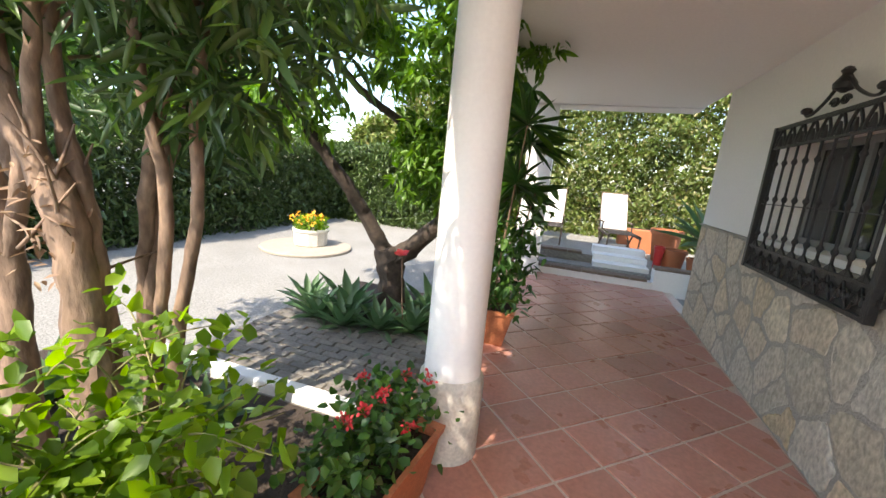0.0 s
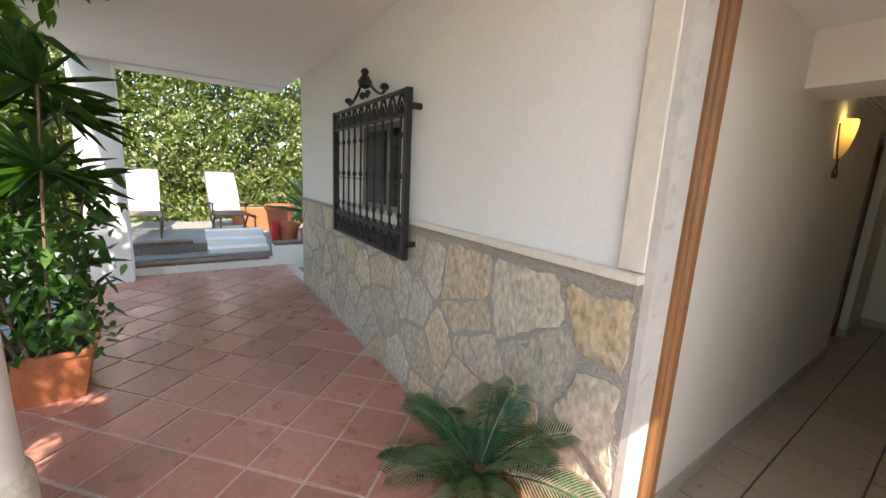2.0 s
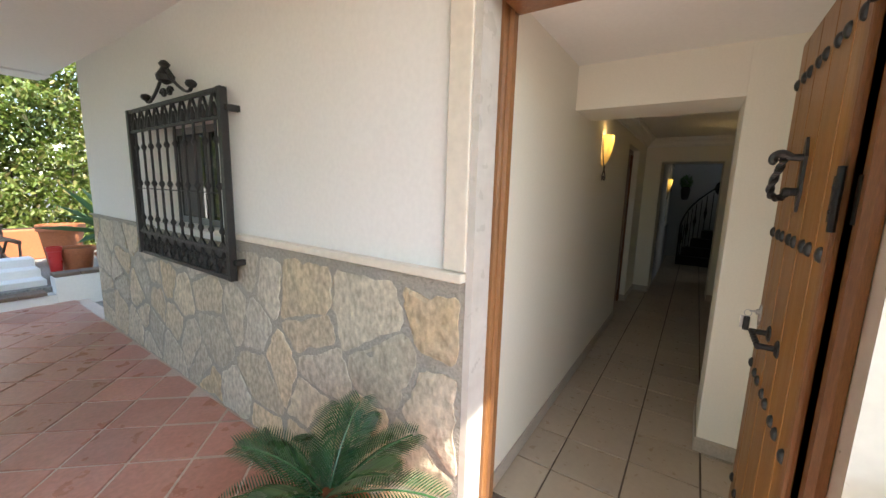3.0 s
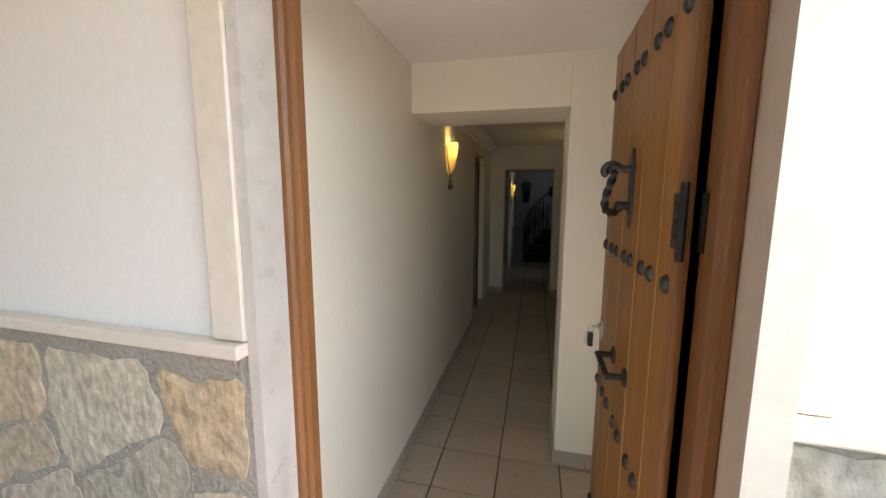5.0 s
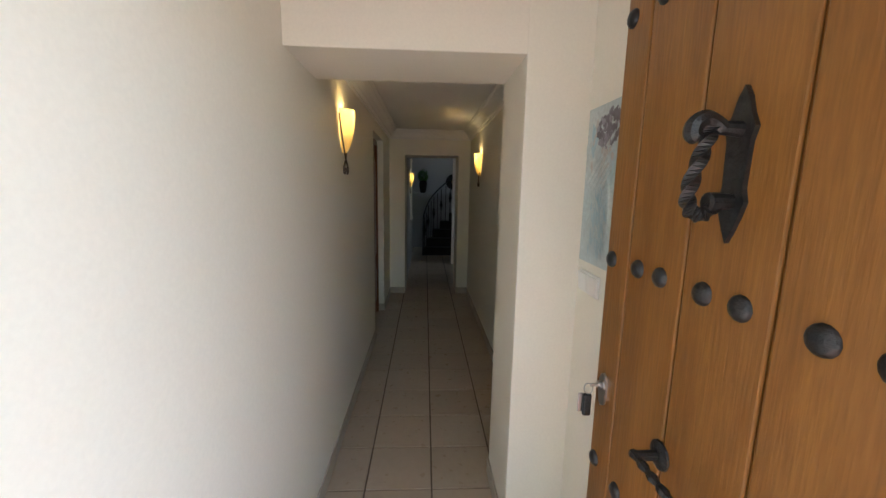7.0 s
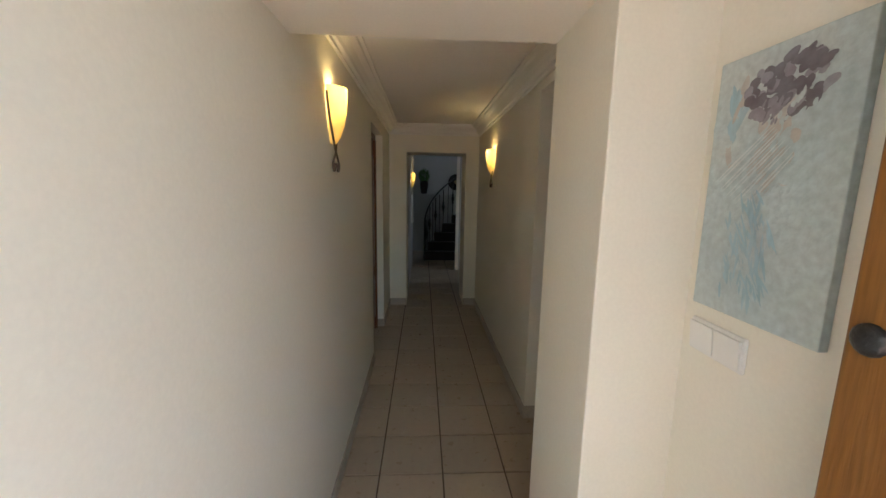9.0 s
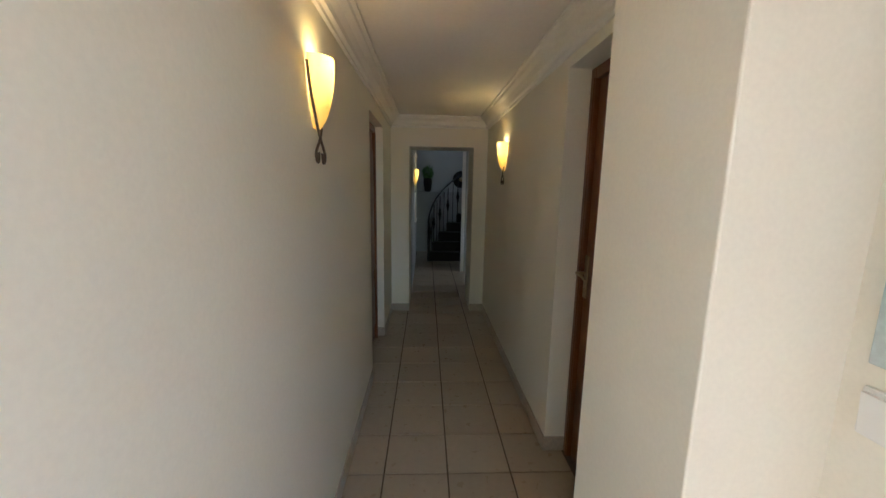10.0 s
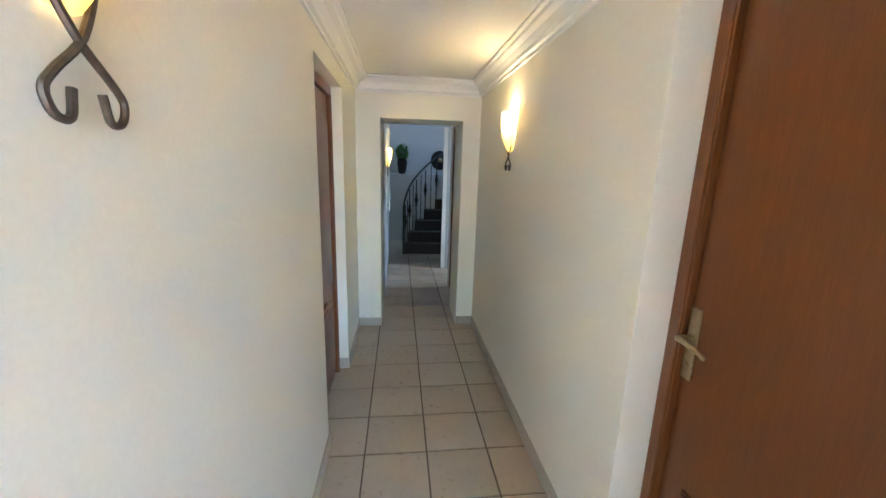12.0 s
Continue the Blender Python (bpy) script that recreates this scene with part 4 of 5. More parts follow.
def grille():
    g = thing("window_grille", "black wrought iron window grille with scrolled crest", "window grille")
    x = X0 - 0.075
    ya, yb, za, zb = 2.545, 4.02, 0.89, 1.968

    def bar(p, q, w, name="bar", parent=g, d=None):
        d = d or w
        lo = [min(a, c) for a, c in zip(p, q)]
        hi = [max(a, c) for a, c in zip(p, q)]
        ax = max(range(3), key=lambda k: hi[k] - lo[k])
        for k in range(3):
            if k != ax:
                lo[k] -= (w if k else d) / 2
                hi[k] += (w if k else d) / 2
        return part(name, shear(slab(lo, hi, 0.003)), IRON, parent)

    for y in (ya + 0.02, yb - 0.02):
        bar((x, y, za), (x, y, zb), 0.042, "stile")
    for z, w in ((zb - 0.012, 0.026), (1.812, 0.016), (1.065, 0.018), (za + 0.012, 0.026)):
        bar((x, ya + 0.042, z), (x, yb - 0.042, z), w, "rail", d=0.024)
    bar((x, ya + 0.042, 1.395), (x, yb - 0.042, 1.395), 0.007, "cross_wire")
    n = 10
    step = (yb - ya - 0.08) / n
    for k in range(n):
        y = ya + 0.04 + step * (k + 0.5)
        prof = [(0.0085, 0)]
        for z in (0.10, 0.36, 0.62):
            prof += [(0.0085, z - 0.022), (0.015, z - 0.012), (0.019, z), (0.015, z + 0.012), (0.0085, z + 0.022)]
        prof += [(0.0085, 0.737)]
        p = part("baluster", shear(lathe(prof, 8, pose(x, y, 1.074))), IRON, g, smooth=True)
        # arched ornament in the top band and leaf tips above the lower band
        arch = smooth_path([(x, y - step * 0.42, 1.820), (x, y - step * 0.38, 1.87), (x, y - step * 0.12, 1.935), (x, y, 1.945), (x, y + step * 0.12, 1.935), (x, y + step * 0.38, 1.87), (x, y + step * 0.42, 1.820)], 3)
        bm = tube(arch, 0.009, 6)
        tube([(x, y, 1.822), (x, y, 1.90)], [0.022, 0.006], 6, bm)
        part("arch_ornament", shear(bm), IRON, g)
        tip = prism([(y - step * 0.48, 1.05), (y - step * 0.3, 1.085), (y, 1.115), (y + step * 0.3, 1.085), (y + step * 0.48, 1.05)], x - 0.006, x + 0.006, "x")
        part("leaf_tip", shear(tip), IRON, g)
        # scrollwork of the lower band
        bm = bmesh.new()
        for m in (1, -1):
            sc = [(x, y + m * step * 0.22 + 0.034 * math.exp(-0.16 * a) * math.cos(a) * m, 0.975 + 0.050 * math.exp(-0.16 * a) * math.sin(a)) for a in [0.6 * q for q in range(20)]]
            tube(sc, 0.0065, 5, bm)
        tube([(x, y - step * 0.46, 0.905), (x, y, 1.05), (x, y + step * 0.46, 0.905)], 0.007, 5, bm)
        part("scroll", shear(bm), IRON, g)
    part("backing", shear(slab((x + 0.006, ya + 0.042, 0.905), (x + 0.010, yb - 0.042, 1.056))), IRON, g)
    # crest
    cy = (ya + yb) / 2
    cr = bmesh.new()
    for m in (1, -1):
        pts = smooth_path([(x, cy + m * 0.36, 2.015), (x, cy + m * 0.33, 1.995), (x, cy + m * 0.26, 2.01), (x, cy + m * 0.14, 2.09), (x, cy + m * 0.05, 2.19), (x, cy, 2.23)], 5)
        tube(pts, 0.011, 8, cr)
        lathe([(0.004, -0.034), (0.026, -0.022), (0.034, 0), (0.026, 0.022), (0.004, 0.034)], 10, pose(x, cy + m * 0.36, 2.045), cr)
        sc = [(x, cy + m * (0.05 + 0.045 * math.exp(-0.14 * a) * math.cos(a)), 2.035 + 0.045 * math.exp(-0.14 * a) * math.sin(a)) for a in [0.6 * q for q in range(18)]]
        tube(sc, 0.010, 6, cr)
    lathe([(0.01, 0), (0.05, 0.03), (0.055, 0.07), (0.03, 0.12), (0.022, 0.14), (0.034, 0.165), (0.02, 0.19), (0.004, 0.20)], 12, pose(x, cy, 2.10), cr)
    for v in cr.verts:
        v.co.z = 1.975 + (v.co.z - 1.975) * 0.74
    part("crest", shear(cr), IRON, g, "scrolled iron crest", True)
    for y in (ya + 0.02, yb - 0.02):
        for z in (1.86, 1.0):
            bar((x, y - 0.035, z), (X0 - 0.0 - 0.001, y - 0.035, z), 0.034, "bracket")
    return g


grille()


# ================= THINGS: POTS AND PLANTS ON THE PORCH =================
def square_pot(bm, w0, w1, h, rim=0.03):
    """A tapered square pot with a rim and an open top."""
    prof = [(w0 / 2, 0), (w1 / 2 - 0.012, h - rim), (w1 / 2, h - rim), (w1 / 2 + 0.004, h), (w1 / 2 - 0.025, h), (w1 / 2 - 0.03, h - 0.05)]
    rings = [[bm.verts.new((sx * r, sy * r, z)) for sx, sy in ((-1, -1), (1, -1), (1, 1), (-1, 1))] for r, z in prof]
    for a, b in zip(rings, rings[1:]):
        for k in range(4):
            bm.faces.new((a[k], a[(k + 1) % 4], b[(k + 1) % 4], b[k]))
    bm.faces.new(rings[0][::-1])
    return bm


def soil(w, z):
    bm = bmesh.new()
    bmesh.ops.create_grid(bm, x_segments=6, y_segments=6, size=w / 2)
    for v in bm.verts:
        v.co.z = z + 0.012 * noise.noise(v.co * 20)
    return bm


def fronds(name, parent, heart, count, length, seed, material, pairs=34, leaf=0.13, stiff=1.0, tilt=(0.1, 1.25)):
    """Sago fronds: arching stems with two rows of narrow leaflets, each frond a part."""
    rng = np.random.default_rng(seed)
    for k in range(count):
        az = 2.399963 * k + rng.normal(0, 0.12)
        up = tilt[1] - (tilt[1] - tilt[0]) * (k / count) ** 0.8
        L = length * rng.uniform(0.85, 1.1)
        h = np.array([math.cos(az), math.sin(az), 0])
        t = np.linspace(0, 1, pairs)
        ang = up - 0.95 * stiff * t ** 1.4
        step = L / pairs
        x = np.cumsum(np.cos(ang)) * step
        z = np.cumsum(np.sin(ang)) * step
        pos = np.array(heart) + h * x[:, None] + np.array([0, 0, 1]) * z[:, None]
        tang = h * np.cos(ang)[:, None] + np.array([0, 0, 1]) * np.sin(ang)[:, None]
        side = np.cross(h, [0, 0, 1.0])
        nrm = np.cross(side, tang)
        c, a, n2, ln = [], [], [], []
        for m in (1, -1):
            size = leaf * np.sin(np.pi * np.clip(0.06 + 0.86 * t, 0, 1)) ** 0.55
            c.append(pos)
            a.append(m * side * 0.85 + tang * 0.62 + nrm * 0.22)
            n2.append(nrm)
            ln.append(size)
        me = leaves_mesh(name, np.concatenate(c), np.concatenate(a), np.concatenate(n2), np.concatenate(ln), np.full(2 * pairs, 0.0050 * length / 0.36), material, 0.2, 0.22)
        ob = new(name, me)
        ob.parent = parent
        part("stem", tube([tuple(p) for p in pos[::4]], 0.0035, 5), L_SAGO, ob)


sago = thing("sago_palm", "green sago palm in a terracotta pot beside the door", "potted palm")
part("pot", lathe([(0.11, 0), (0.15, 0.33), (0.165, 0.34), (0.165, 0.38), (0.14, 0.385), (0.135, 0.34)], 28, pose(1.24, 1.30, FLOOR_OUT)), POT, sago, smooth=True)
part("heart", lathe([(0.07, 0), (0.075, 0.06), (0.05, 0.13), (0.02, 0.15)], 14, pose(1.24, 1.30, FLOOR_OUT + 0.34)), mat("sago_heart", (0.22, 0.09, 0.04), 0.8, (0.12, 0.05, 0.02), 40, 0.8, 1.0, 60), sago, "rust brown woolly heart", True)
fronds("frond", sago, (1.24, 1.30, FLOOR_OUT + 0.46), 17, 0.37, 3, L_SAGO, 34, 0.125, 0.70, (0.05, 1.15))
yuc = thing("spiky_palm", "spiky green palm in a terracotta pot in the sun", "potted palm")
part("pot", lathe([(0.10, 0), (0.14, 0.28), (0.155, 0.29), (0.155, 0.33), (0.13, 0.335), (0.125, 0.29)], 28, pose(1.25, -0.20, FLOOR_OUT)), POT, yuc, smooth=True)
part("trunk", tube([(1.25, -0.20, 0.20), (1.25, -0.19, 0.5), (1.25, -0.20, 0.72)], [0.05, 0.04, 0.035], 10), BARK, yuc)
fronds("frond", yuc, (1.25, -0.20, 0.72), 22, 0.36, 8, L_AGAVE, 26, 0.16, 0.9)

# tall planter by the far side of the column
tall = thing("tall_planter", "terracotta square planter with tall leafy pot plants", "planter")
m = pose(-0.315, 3.67, FLOOR_OUT, 0, 0, 3)
pb = square_pot(bmesh.new(), 0.30, 0.46, 0.34)
bmesh.ops.transform(pb, matrix=m, verts=pb.verts)
part("pot", pb, POT, tall)
sb = soil(0.37, 0.30)
bmesh.ops.transform(sb, matrix=m, verts=sb.verts)
part("soil", sb, SOIL, tall)
rng = np.random.default_rng(11)
for k in range(7):
    a = 2 * math.pi * k / 7
    b0 = Vector((-0.36 + 0.10 * math.cos(a), 3.66 + 0.10 * math.sin(a), 0.22))
    hgt = (1.15, 1.5, 1.0, 1.75, 1.25, 0.9, 1.6)[k]
    top = b0 + Vector((0.22 * math.cos(a), 0.20 * math.sin(a), hgt))
    pts = smooth_path([b0, b0.lerp(top, 0.4) + Vector((0.03 * math.sin(k), 0.03 * math.cos(k), 0)), top], 6)
    st = part("stem", tube(pts, [0.013 * (1 - 0.55 * i / len(pts)) for i in range(len(pts))], 7), BARK, tall)
    if k in (1, 3, 6):  # strap-leaved heads
        n = 44
        az, el = rng.uniform(0, 6.28, n), rng.uniform(-0.5, 1.3, n)
        ax = np.stack([np.cos(az) * np.cos(el), np.sin(az) * np.cos(el), np.sin(el)], 1)
        for q in (0.72, 1.0):
            c = np.tile(np.array(b0.lerp(top, q)), (n, 1))
            ob = new("strap_leaves", leaves_mesh("strap_leaves", c, ax, np.tile([0, 0, 1.0], (n, 1)), rng.uniform(0.24, 0.42, n), np.full(n, 0.028), L_POT, 0.2, 0.35))
            ob.parent = st
    else:
        n = 150
        q = rng.uniform(0.2, 1.0, n)
        c = np.array([b0.lerp(top, float(v)) for v in q]) + rng.normal(0, 0.09, (n, 3))
        leaf_part("leaves", st, rng, c, rng.normal(0, 0.7, (n, 3)), 0.12, 0.42, L_POT, 0.4)
n = 200
c = np.stack([rng.normal(-0.16, 0.11, n), rng.normal(3.52, 0.12, n), rng.uniform(0.30, 1.0, n)], 1)
leaf_part("low_leaves", tall, rng, c, rng.normal(0, 0.7, (n, 3)), 0.11, 0.45, L_POT, 0.4)
n = 14
c = np.stack([rng.normal(-0.30, 0.12, n), rng.normal(3.45, 0.10, n), rng.uniform(1.7, 2.25, n)], 1)
leaf_part("big_leaves", tall, rng, c, rng.normal(0, 0.4, (n, 3)), 0.34, 0.36, L_POT, 0.9)

# long flower planter near the column
fl = thing("flower_planter", "long terracotta planter with red flowers", "planter")
m = pose(-0.36, 1.58, FLOOR_OUT, 0, 0, -7) @ Matrix.Diagonal((0.85, 1.75, 1, 1))
pb = square_pot(bmesh.new(), 0.26, 0.36, 0.31)
bmesh.ops.transform(pb, matrix=m, verts=pb.verts)
part("pot", pb, POT, fl)
sb = soil(0.31, 0.27)
bmesh.ops.transform(sb, matrix=m, verts=sb.verts)
part("soil", sb, SOIL, fl)
rng = np.random.default_rng(21)
n = 900
c = np.stack([rng.normal(-0.42, 0.10, n), rng.uniform(1.28, 1.96, n), rng.uniform(0.22, 0.44, n)], 1)
leaf_part("foliage", fl, rng, c, rng.normal(0, 0.6, (n, 3)) + np.array([0, 0, 0.3]), 0.05, 0.75, L_POT, 0.1)
for k in range(9):
    p = np.array([rng.normal(-0.42, 0.08), rng.uniform(1.45, 1.95), rng.uniform(0.40, 0.47)])
    u = rng.normal(0, 1, (26, 3))
    u[:, 2] = np.abs(u[:, 2])
    leaf_part("flower_head", fl, rng, p + u * 0.012, u, 0.018, 0.8, RED, 0.0)

# ================= THINGS: GARDEN =================
# leafy bush in the foreground
bush = thing("leafy_bush", "bright green leafy bush with arching twigs", "bush")
rng = np.random.default_rng(31)
for k in range(58):
    x0, y0 = rng.uniform(-1.3, -0.55), rng.uniform(0.40, 1.2)
    reach = rng.uniform(0.25, 0.6)
    az = rng.uniform(0, 6.28)
    topz = rng.uniform(0.38, 0.84) * (1.0 if x0 < -0.9 else 0.72)
    tipx, tipy = x0 + reach * math.cos(az), y0 + reach * math.sin(az)
    if tipx > -0.30:
        tipx = -0.30 - 0.1 * rng.uniform()
    pts = smooth_path([(x0, y0, -0.13), (x0 + 0.05 * math.cos(az), y0 + 0.05 * math.sin(az), topz * 0.6), ((x0 + tipx) / 2, (y0 + tipy) / 2, topz), (tipx, tipy, topz - 0.05 + 0.12 * rng.uniform())], 6)
    tw = part("twig", tube(pts, [0.006 * (1 - 0.75 * i / len(pts)) for i in range(len(pts))], 5), mat("bush_twig", (0.18, 0.17, 0.06), 0.7) if k == 0 else bpy.data.materials["bush_twig"], bush)
    n = 34
    idx = rng.integers(4, len(pts), n)
    c = np.array([pts[i] for i in idx]) + rng.normal(0, 0.035, (n, 3))
    leaf_part("leaves", tw, rng, c, rng.normal(0, 0.7, (n, 3)) + np.array([0, 0, 0.15]), 0.074, 0.62, L_BUSH, 0.15, 0.2, 0.25)
n = 900
c = np.stack([rng.uniform(-1.4, -0.5, n), rng.uniform(0.30, 1.3, n), rng.uniform(-0.1, 0.42, n)], 1)
leaf_part("inner_leaves", bush, rng, c, rng.normal(0, 0.7, (n, 3)), 0.055, 0.6, L_BUSH, 0.2)


def limb(name, pts, r0, r1, parent, material, seed=0):
    """A bark limb with an uneven surface."""
    p = smooth_path(pts, 8)
    bm = tube(p, [r0 + (r1 - r0) * i / (len(p) - 1) for i in range(len(p))], 12)
    for v in bm.verts:
        v.co += 0.26 * r0 * noise.noise_vector(v.co * 9 + Vector((seed, 0, 0))) + 0.09 * r0 * noise.noise_vector(v.co * 34)
    return part(name, bm, material, parent, smooth=True)


# many-stemmed oleander
ole = thing("oleander_tree", "many-stemmed oleander tree with long dark leaves", "tree")
STEMS = (((-1.60, 1.28, -0.14), (-1.64, 1.25, 0.30), (-1.71, 1.25, 1.03), (-1.86, 1.2, 1.43), (-1.95, 1.15, 1.75), (-2.0, 1.1, 2.3)),
         ((-2.08, 1.22, -0.14), (-2.06, 1.2, 0.39), (-2.03, 1.2, 1.04), (-2.04, 1.15, 1.45), (-2.2, 1.1, 2.2)),
         ((-1.62, 1.30, -0.14), (-1.66, 1.32, 0.60), (-1.73, 1.33, 1.11), (-1.80, 1.3, 1.58), (-1.74, 1.3, 2.1)),
         ((-1.86, 1.6, -0.14), (-1.84, 1.6, 0.44), (-1.68, 1.55, 1.24), (-1.43, 1.5, 1.74), (-1.08, 1.4, 2.1)),
         ((-1.82, 1.62, -0.14), (-1.78, 1.6, 0.59), (-1.68, 1.65, 1.37), (-1.44, 1.7, 1.73), (-1.19, 1.7, 2.05)),
         ((-2.3, 1.0, -0.14), (-2.3, 1.0, 0.4), (-2.4, 0.95, 1.2), (-2.5, 0.9, 2.0)),
         ((-1.70, 1.27, 0.85), (-1.78, 1.22, 1.2), (-1.74, 1.2, 1.6), (-1.6, 1.2, 2.1)),
         ((-1.52, 1.50, -0.14), (-1.50, 1.52, 0.5), (-1.38, 1.55, 1.1), (-1.30, 1.5, 1.6), (-1.1, 1.45, 2.2)),
         ((-1.66, 1.45, -0.14), (-1.55, 1.48, 0.6), (-1.50, 1.5, 1.2), (-1.55, 1.45, 1.7), (-1.5, 1.4, 2.3)),
         ((-2.45, 1.35, -0.14), (-2.4, 1.35, 0.6), (-2.28, 1.35, 1.3), (-2.3, 1.3, 2.1)),
         ((-2.02, 1.2, 0.9), (-1.9, 1.22, 1.3), (-1.92, 1.2, 1.7), (-1.85, 1.2, 2.2)))
STEMS = tuple(tuple((x + 0.03, y + 0.07, z) for x, y, z in st) for st in STEMS)
rng = np.random.default_rng(41)
for k, s in enumerate(STEMS):
    st = limb("stem", s, (0.095, 0.075, 0.055, 0.045, 0.05, 0.07, 0.04, 0.034, 0.032, 0.055, 0.035)[k], 0.022, ole, BARK, k)
    for q in range(3):
        a = Vector(s[-1]).lerp(Vector(s[-2]), 0.3 * q)
        e = a + Vector((rng.normal(0, 0.35), rng.normal(0.1, 0.3), rng.uniform(0.2, 0.6)))
        limb("branch", [a, a.lerp(e, 0.5) + Vector((0.04, 0, 0.05)), e], 0.016, 0.006, st, BARK, q)


def tufts(parent, name, rng, centre, radii, clusters, per, length, width, material, droop, keep=None, z_min=None):
    """Leaves in whorls on twig ends scattered through an uneven crown."""
    u = rng.normal(0, 1, (clusters, 3))
    u /= np.linalg.norm(u, axis=1, keepdims=True)
    c = np.array(centre) + u * np.array(radii) * rng.uniform(0.35, 1.05, (clusters, 1)) ** 0.6
    c += rng.normal(0, 0.08, c.shape)
    if z_min is not None:
        c = c[c[:, 2] > z_min]
    cc = np.repeat(c, per, 0) + rng.normal(0, length * 0.28, (len(c) * per, 3))
    out = rng.normal(0, 1, (len(cc), 3))
    leaf_part(name, parent, rng, cc, out, length, width, material, droop)


tufts(ole, "crown", rng, (-1.45, 1.55, 2.35), (1.05, 0.75, 0.75), 250, 16, 0.15, 0.20, L_OLE, 0.7)
tufts(ole, "crown", rng, (-2.4, 1.5, 2.3), (0.9, 0.9, 0.8), 130, 16, 0.15, 0.20, L_OLE, 0.7)
tufts(ole, "low_sprays", rng, (-1.25, 1.62, 1.62), (0.34, 0.24, 0.18), 26, 14, 0.14, 0.20, L_OLE, 0.9)
tufts(ole, "overhanging_sprays", rng, (-1.05, 0.95, 2.12), (0.45, 0.35, 0.20), 26, 14, 0.15, 0.20, L_OLE, 1.0)

# leaf mass out of view, added to shade the porch floor by the column
tufts(ole, "crown", rng, (-0.80, -0.3, 2.90), (0.5, 0.9, 0.4), 150, 16, 0.15, 0.20, L_OLE, 0.7)

DRY = leaf_mat("peeling_bark_flake", [(0.30, 0.20, 0.13), (0.22, 0.14, 0.09), (0.36, 0.26, 0.17)], 0.15, 0.8)
n = 90
c = np.stack([rng.normal(-1.73, 0.06, n), rng.normal(1.26, 0.05, n), rng.normal(1.06, 0.14, n)], 1)
leaf_part("bark_flakes", ole, rng, c, rng.normal(0, 0.8, (n, 3)), 0.06, 0.30, DRY, 0.3, label="dry peeling bark flakes")["kind"] = "stuff"
for k in range(12):
    a = Vector((rng.normal(-1.74, 0.05), rng.normal(1.26, 0.04), rng.uniform(0.8, 1.3)))
    e = a + Vector((rng.normal(0, 0.10), rng.normal(0, 0.08), rng.uniform(0.05, 0.30)))
    limb("dead_twig", [a, a.lerp(e, 0.5) + Vector((0.02, 0, 0.01)), e], 0.009, 0.004, ole, BARK, k)

# gnarled fruit tree
tree = thing("fruit_tree", "gnarled fruit tree with drooping glossy leaves", "tree")
trunk = limb("trunk", [(-1.39, 3.88, -0.14), (-1.40, 3.86, 0.10), (-1.43, 3.86, 0.38), (-1.49, 3.86, 0.58)], 0.15, 0.13, tree, BARK_D, 2)
limb("limb", [(-1.47, 3.86, 0.50), (-1.69, 3.72, 0.92), (-1.79, 3.52, 1.21), (-2.11, 3.22, 1.78), (-2.24, 2.92, 2.13), (-2.41, 2.72, 2.5)], 0.085, 0.025, tree, BARK_D, 3)
limb("limb", [(-1.45, 3.86, 0.46), (-1.14, 3.92, 0.73), (-0.89, 4.02, 1.1), (-0.75, 4.12, 1.78), (-0.77, 4.12, 2.4)], 0.105, 0.03, tree, BARK_D, 4)
limb("limb", [(-0.81, 4.10, 1.5), (-1.01, 4.22, 1.67), (-1.51, 4.02, 1.88), (-2.00, 3.82, 2.25), (-2.18, 3.62, 2.7)], 0.06, 0.025, tree, BARK_D, 5)
rng = np.random.default_rng(51)
tufts(tree, "crown", rng, (-1.07, 3.87, 2.75), (1.0, 0.8, 0.75), 330, 15, 0.14, 0.32, L_TREE, 0.8)
tufts(tree, "crown", rng, (-2.22, 3.32, 3.0), (0.9, 0.7, 0.6), 200, 15, 0.14, 0.32, L_TREE, 0.8)
tufts(tree, "low_crown", rng, (-0.99, 3.97, 1.55), (0.42, 0.34, 0.42), 190, 13, 0.13, 0.34, L_TREE, 0.9)
tufts(tree, "low_crown", rng, (-0.62, 4.42, 1.2), (0.35, 0.4, 0.6), 80, 13, 0.12, 0.34, L_TREE, 0.9)
tufts(tree, "side_sprays", rng, (-2.12, 3.27, 1.95), (0.35, 0.3, 0.28), 48, 12, 0.13, 0.32, L_TREE, 0.9)


def agave(x, y, z, size, seed):
    a = thing("agave", "green agave rosette with pointed leaves", "agave", "agaves under the tree", (x, y, z))
    rng = np.random.default_rng(seed)
    for k in range(20):
        az, el = 2.4 * k, 1.25 - 0.055 * k
        ax = np.array([[math.cos(az) * math.cos(el), math.sin(az) * math.cos(el), math.sin(el)]])
        ob = new("leaf", leaves_mesh("leaf", [[0, 0, 0.03]], ax, [[0, 0, 1.0]], [size * rng.uniform(0.8, 1.1)], [size * 0.24], L_AGAVE, 0.35, 0.18))
        ob.parent = a
    part("core", lathe([(0.03, 0), (0.035, 0.05), (0.01, 0.09)], 8), L_AGAVE, a)
    return a


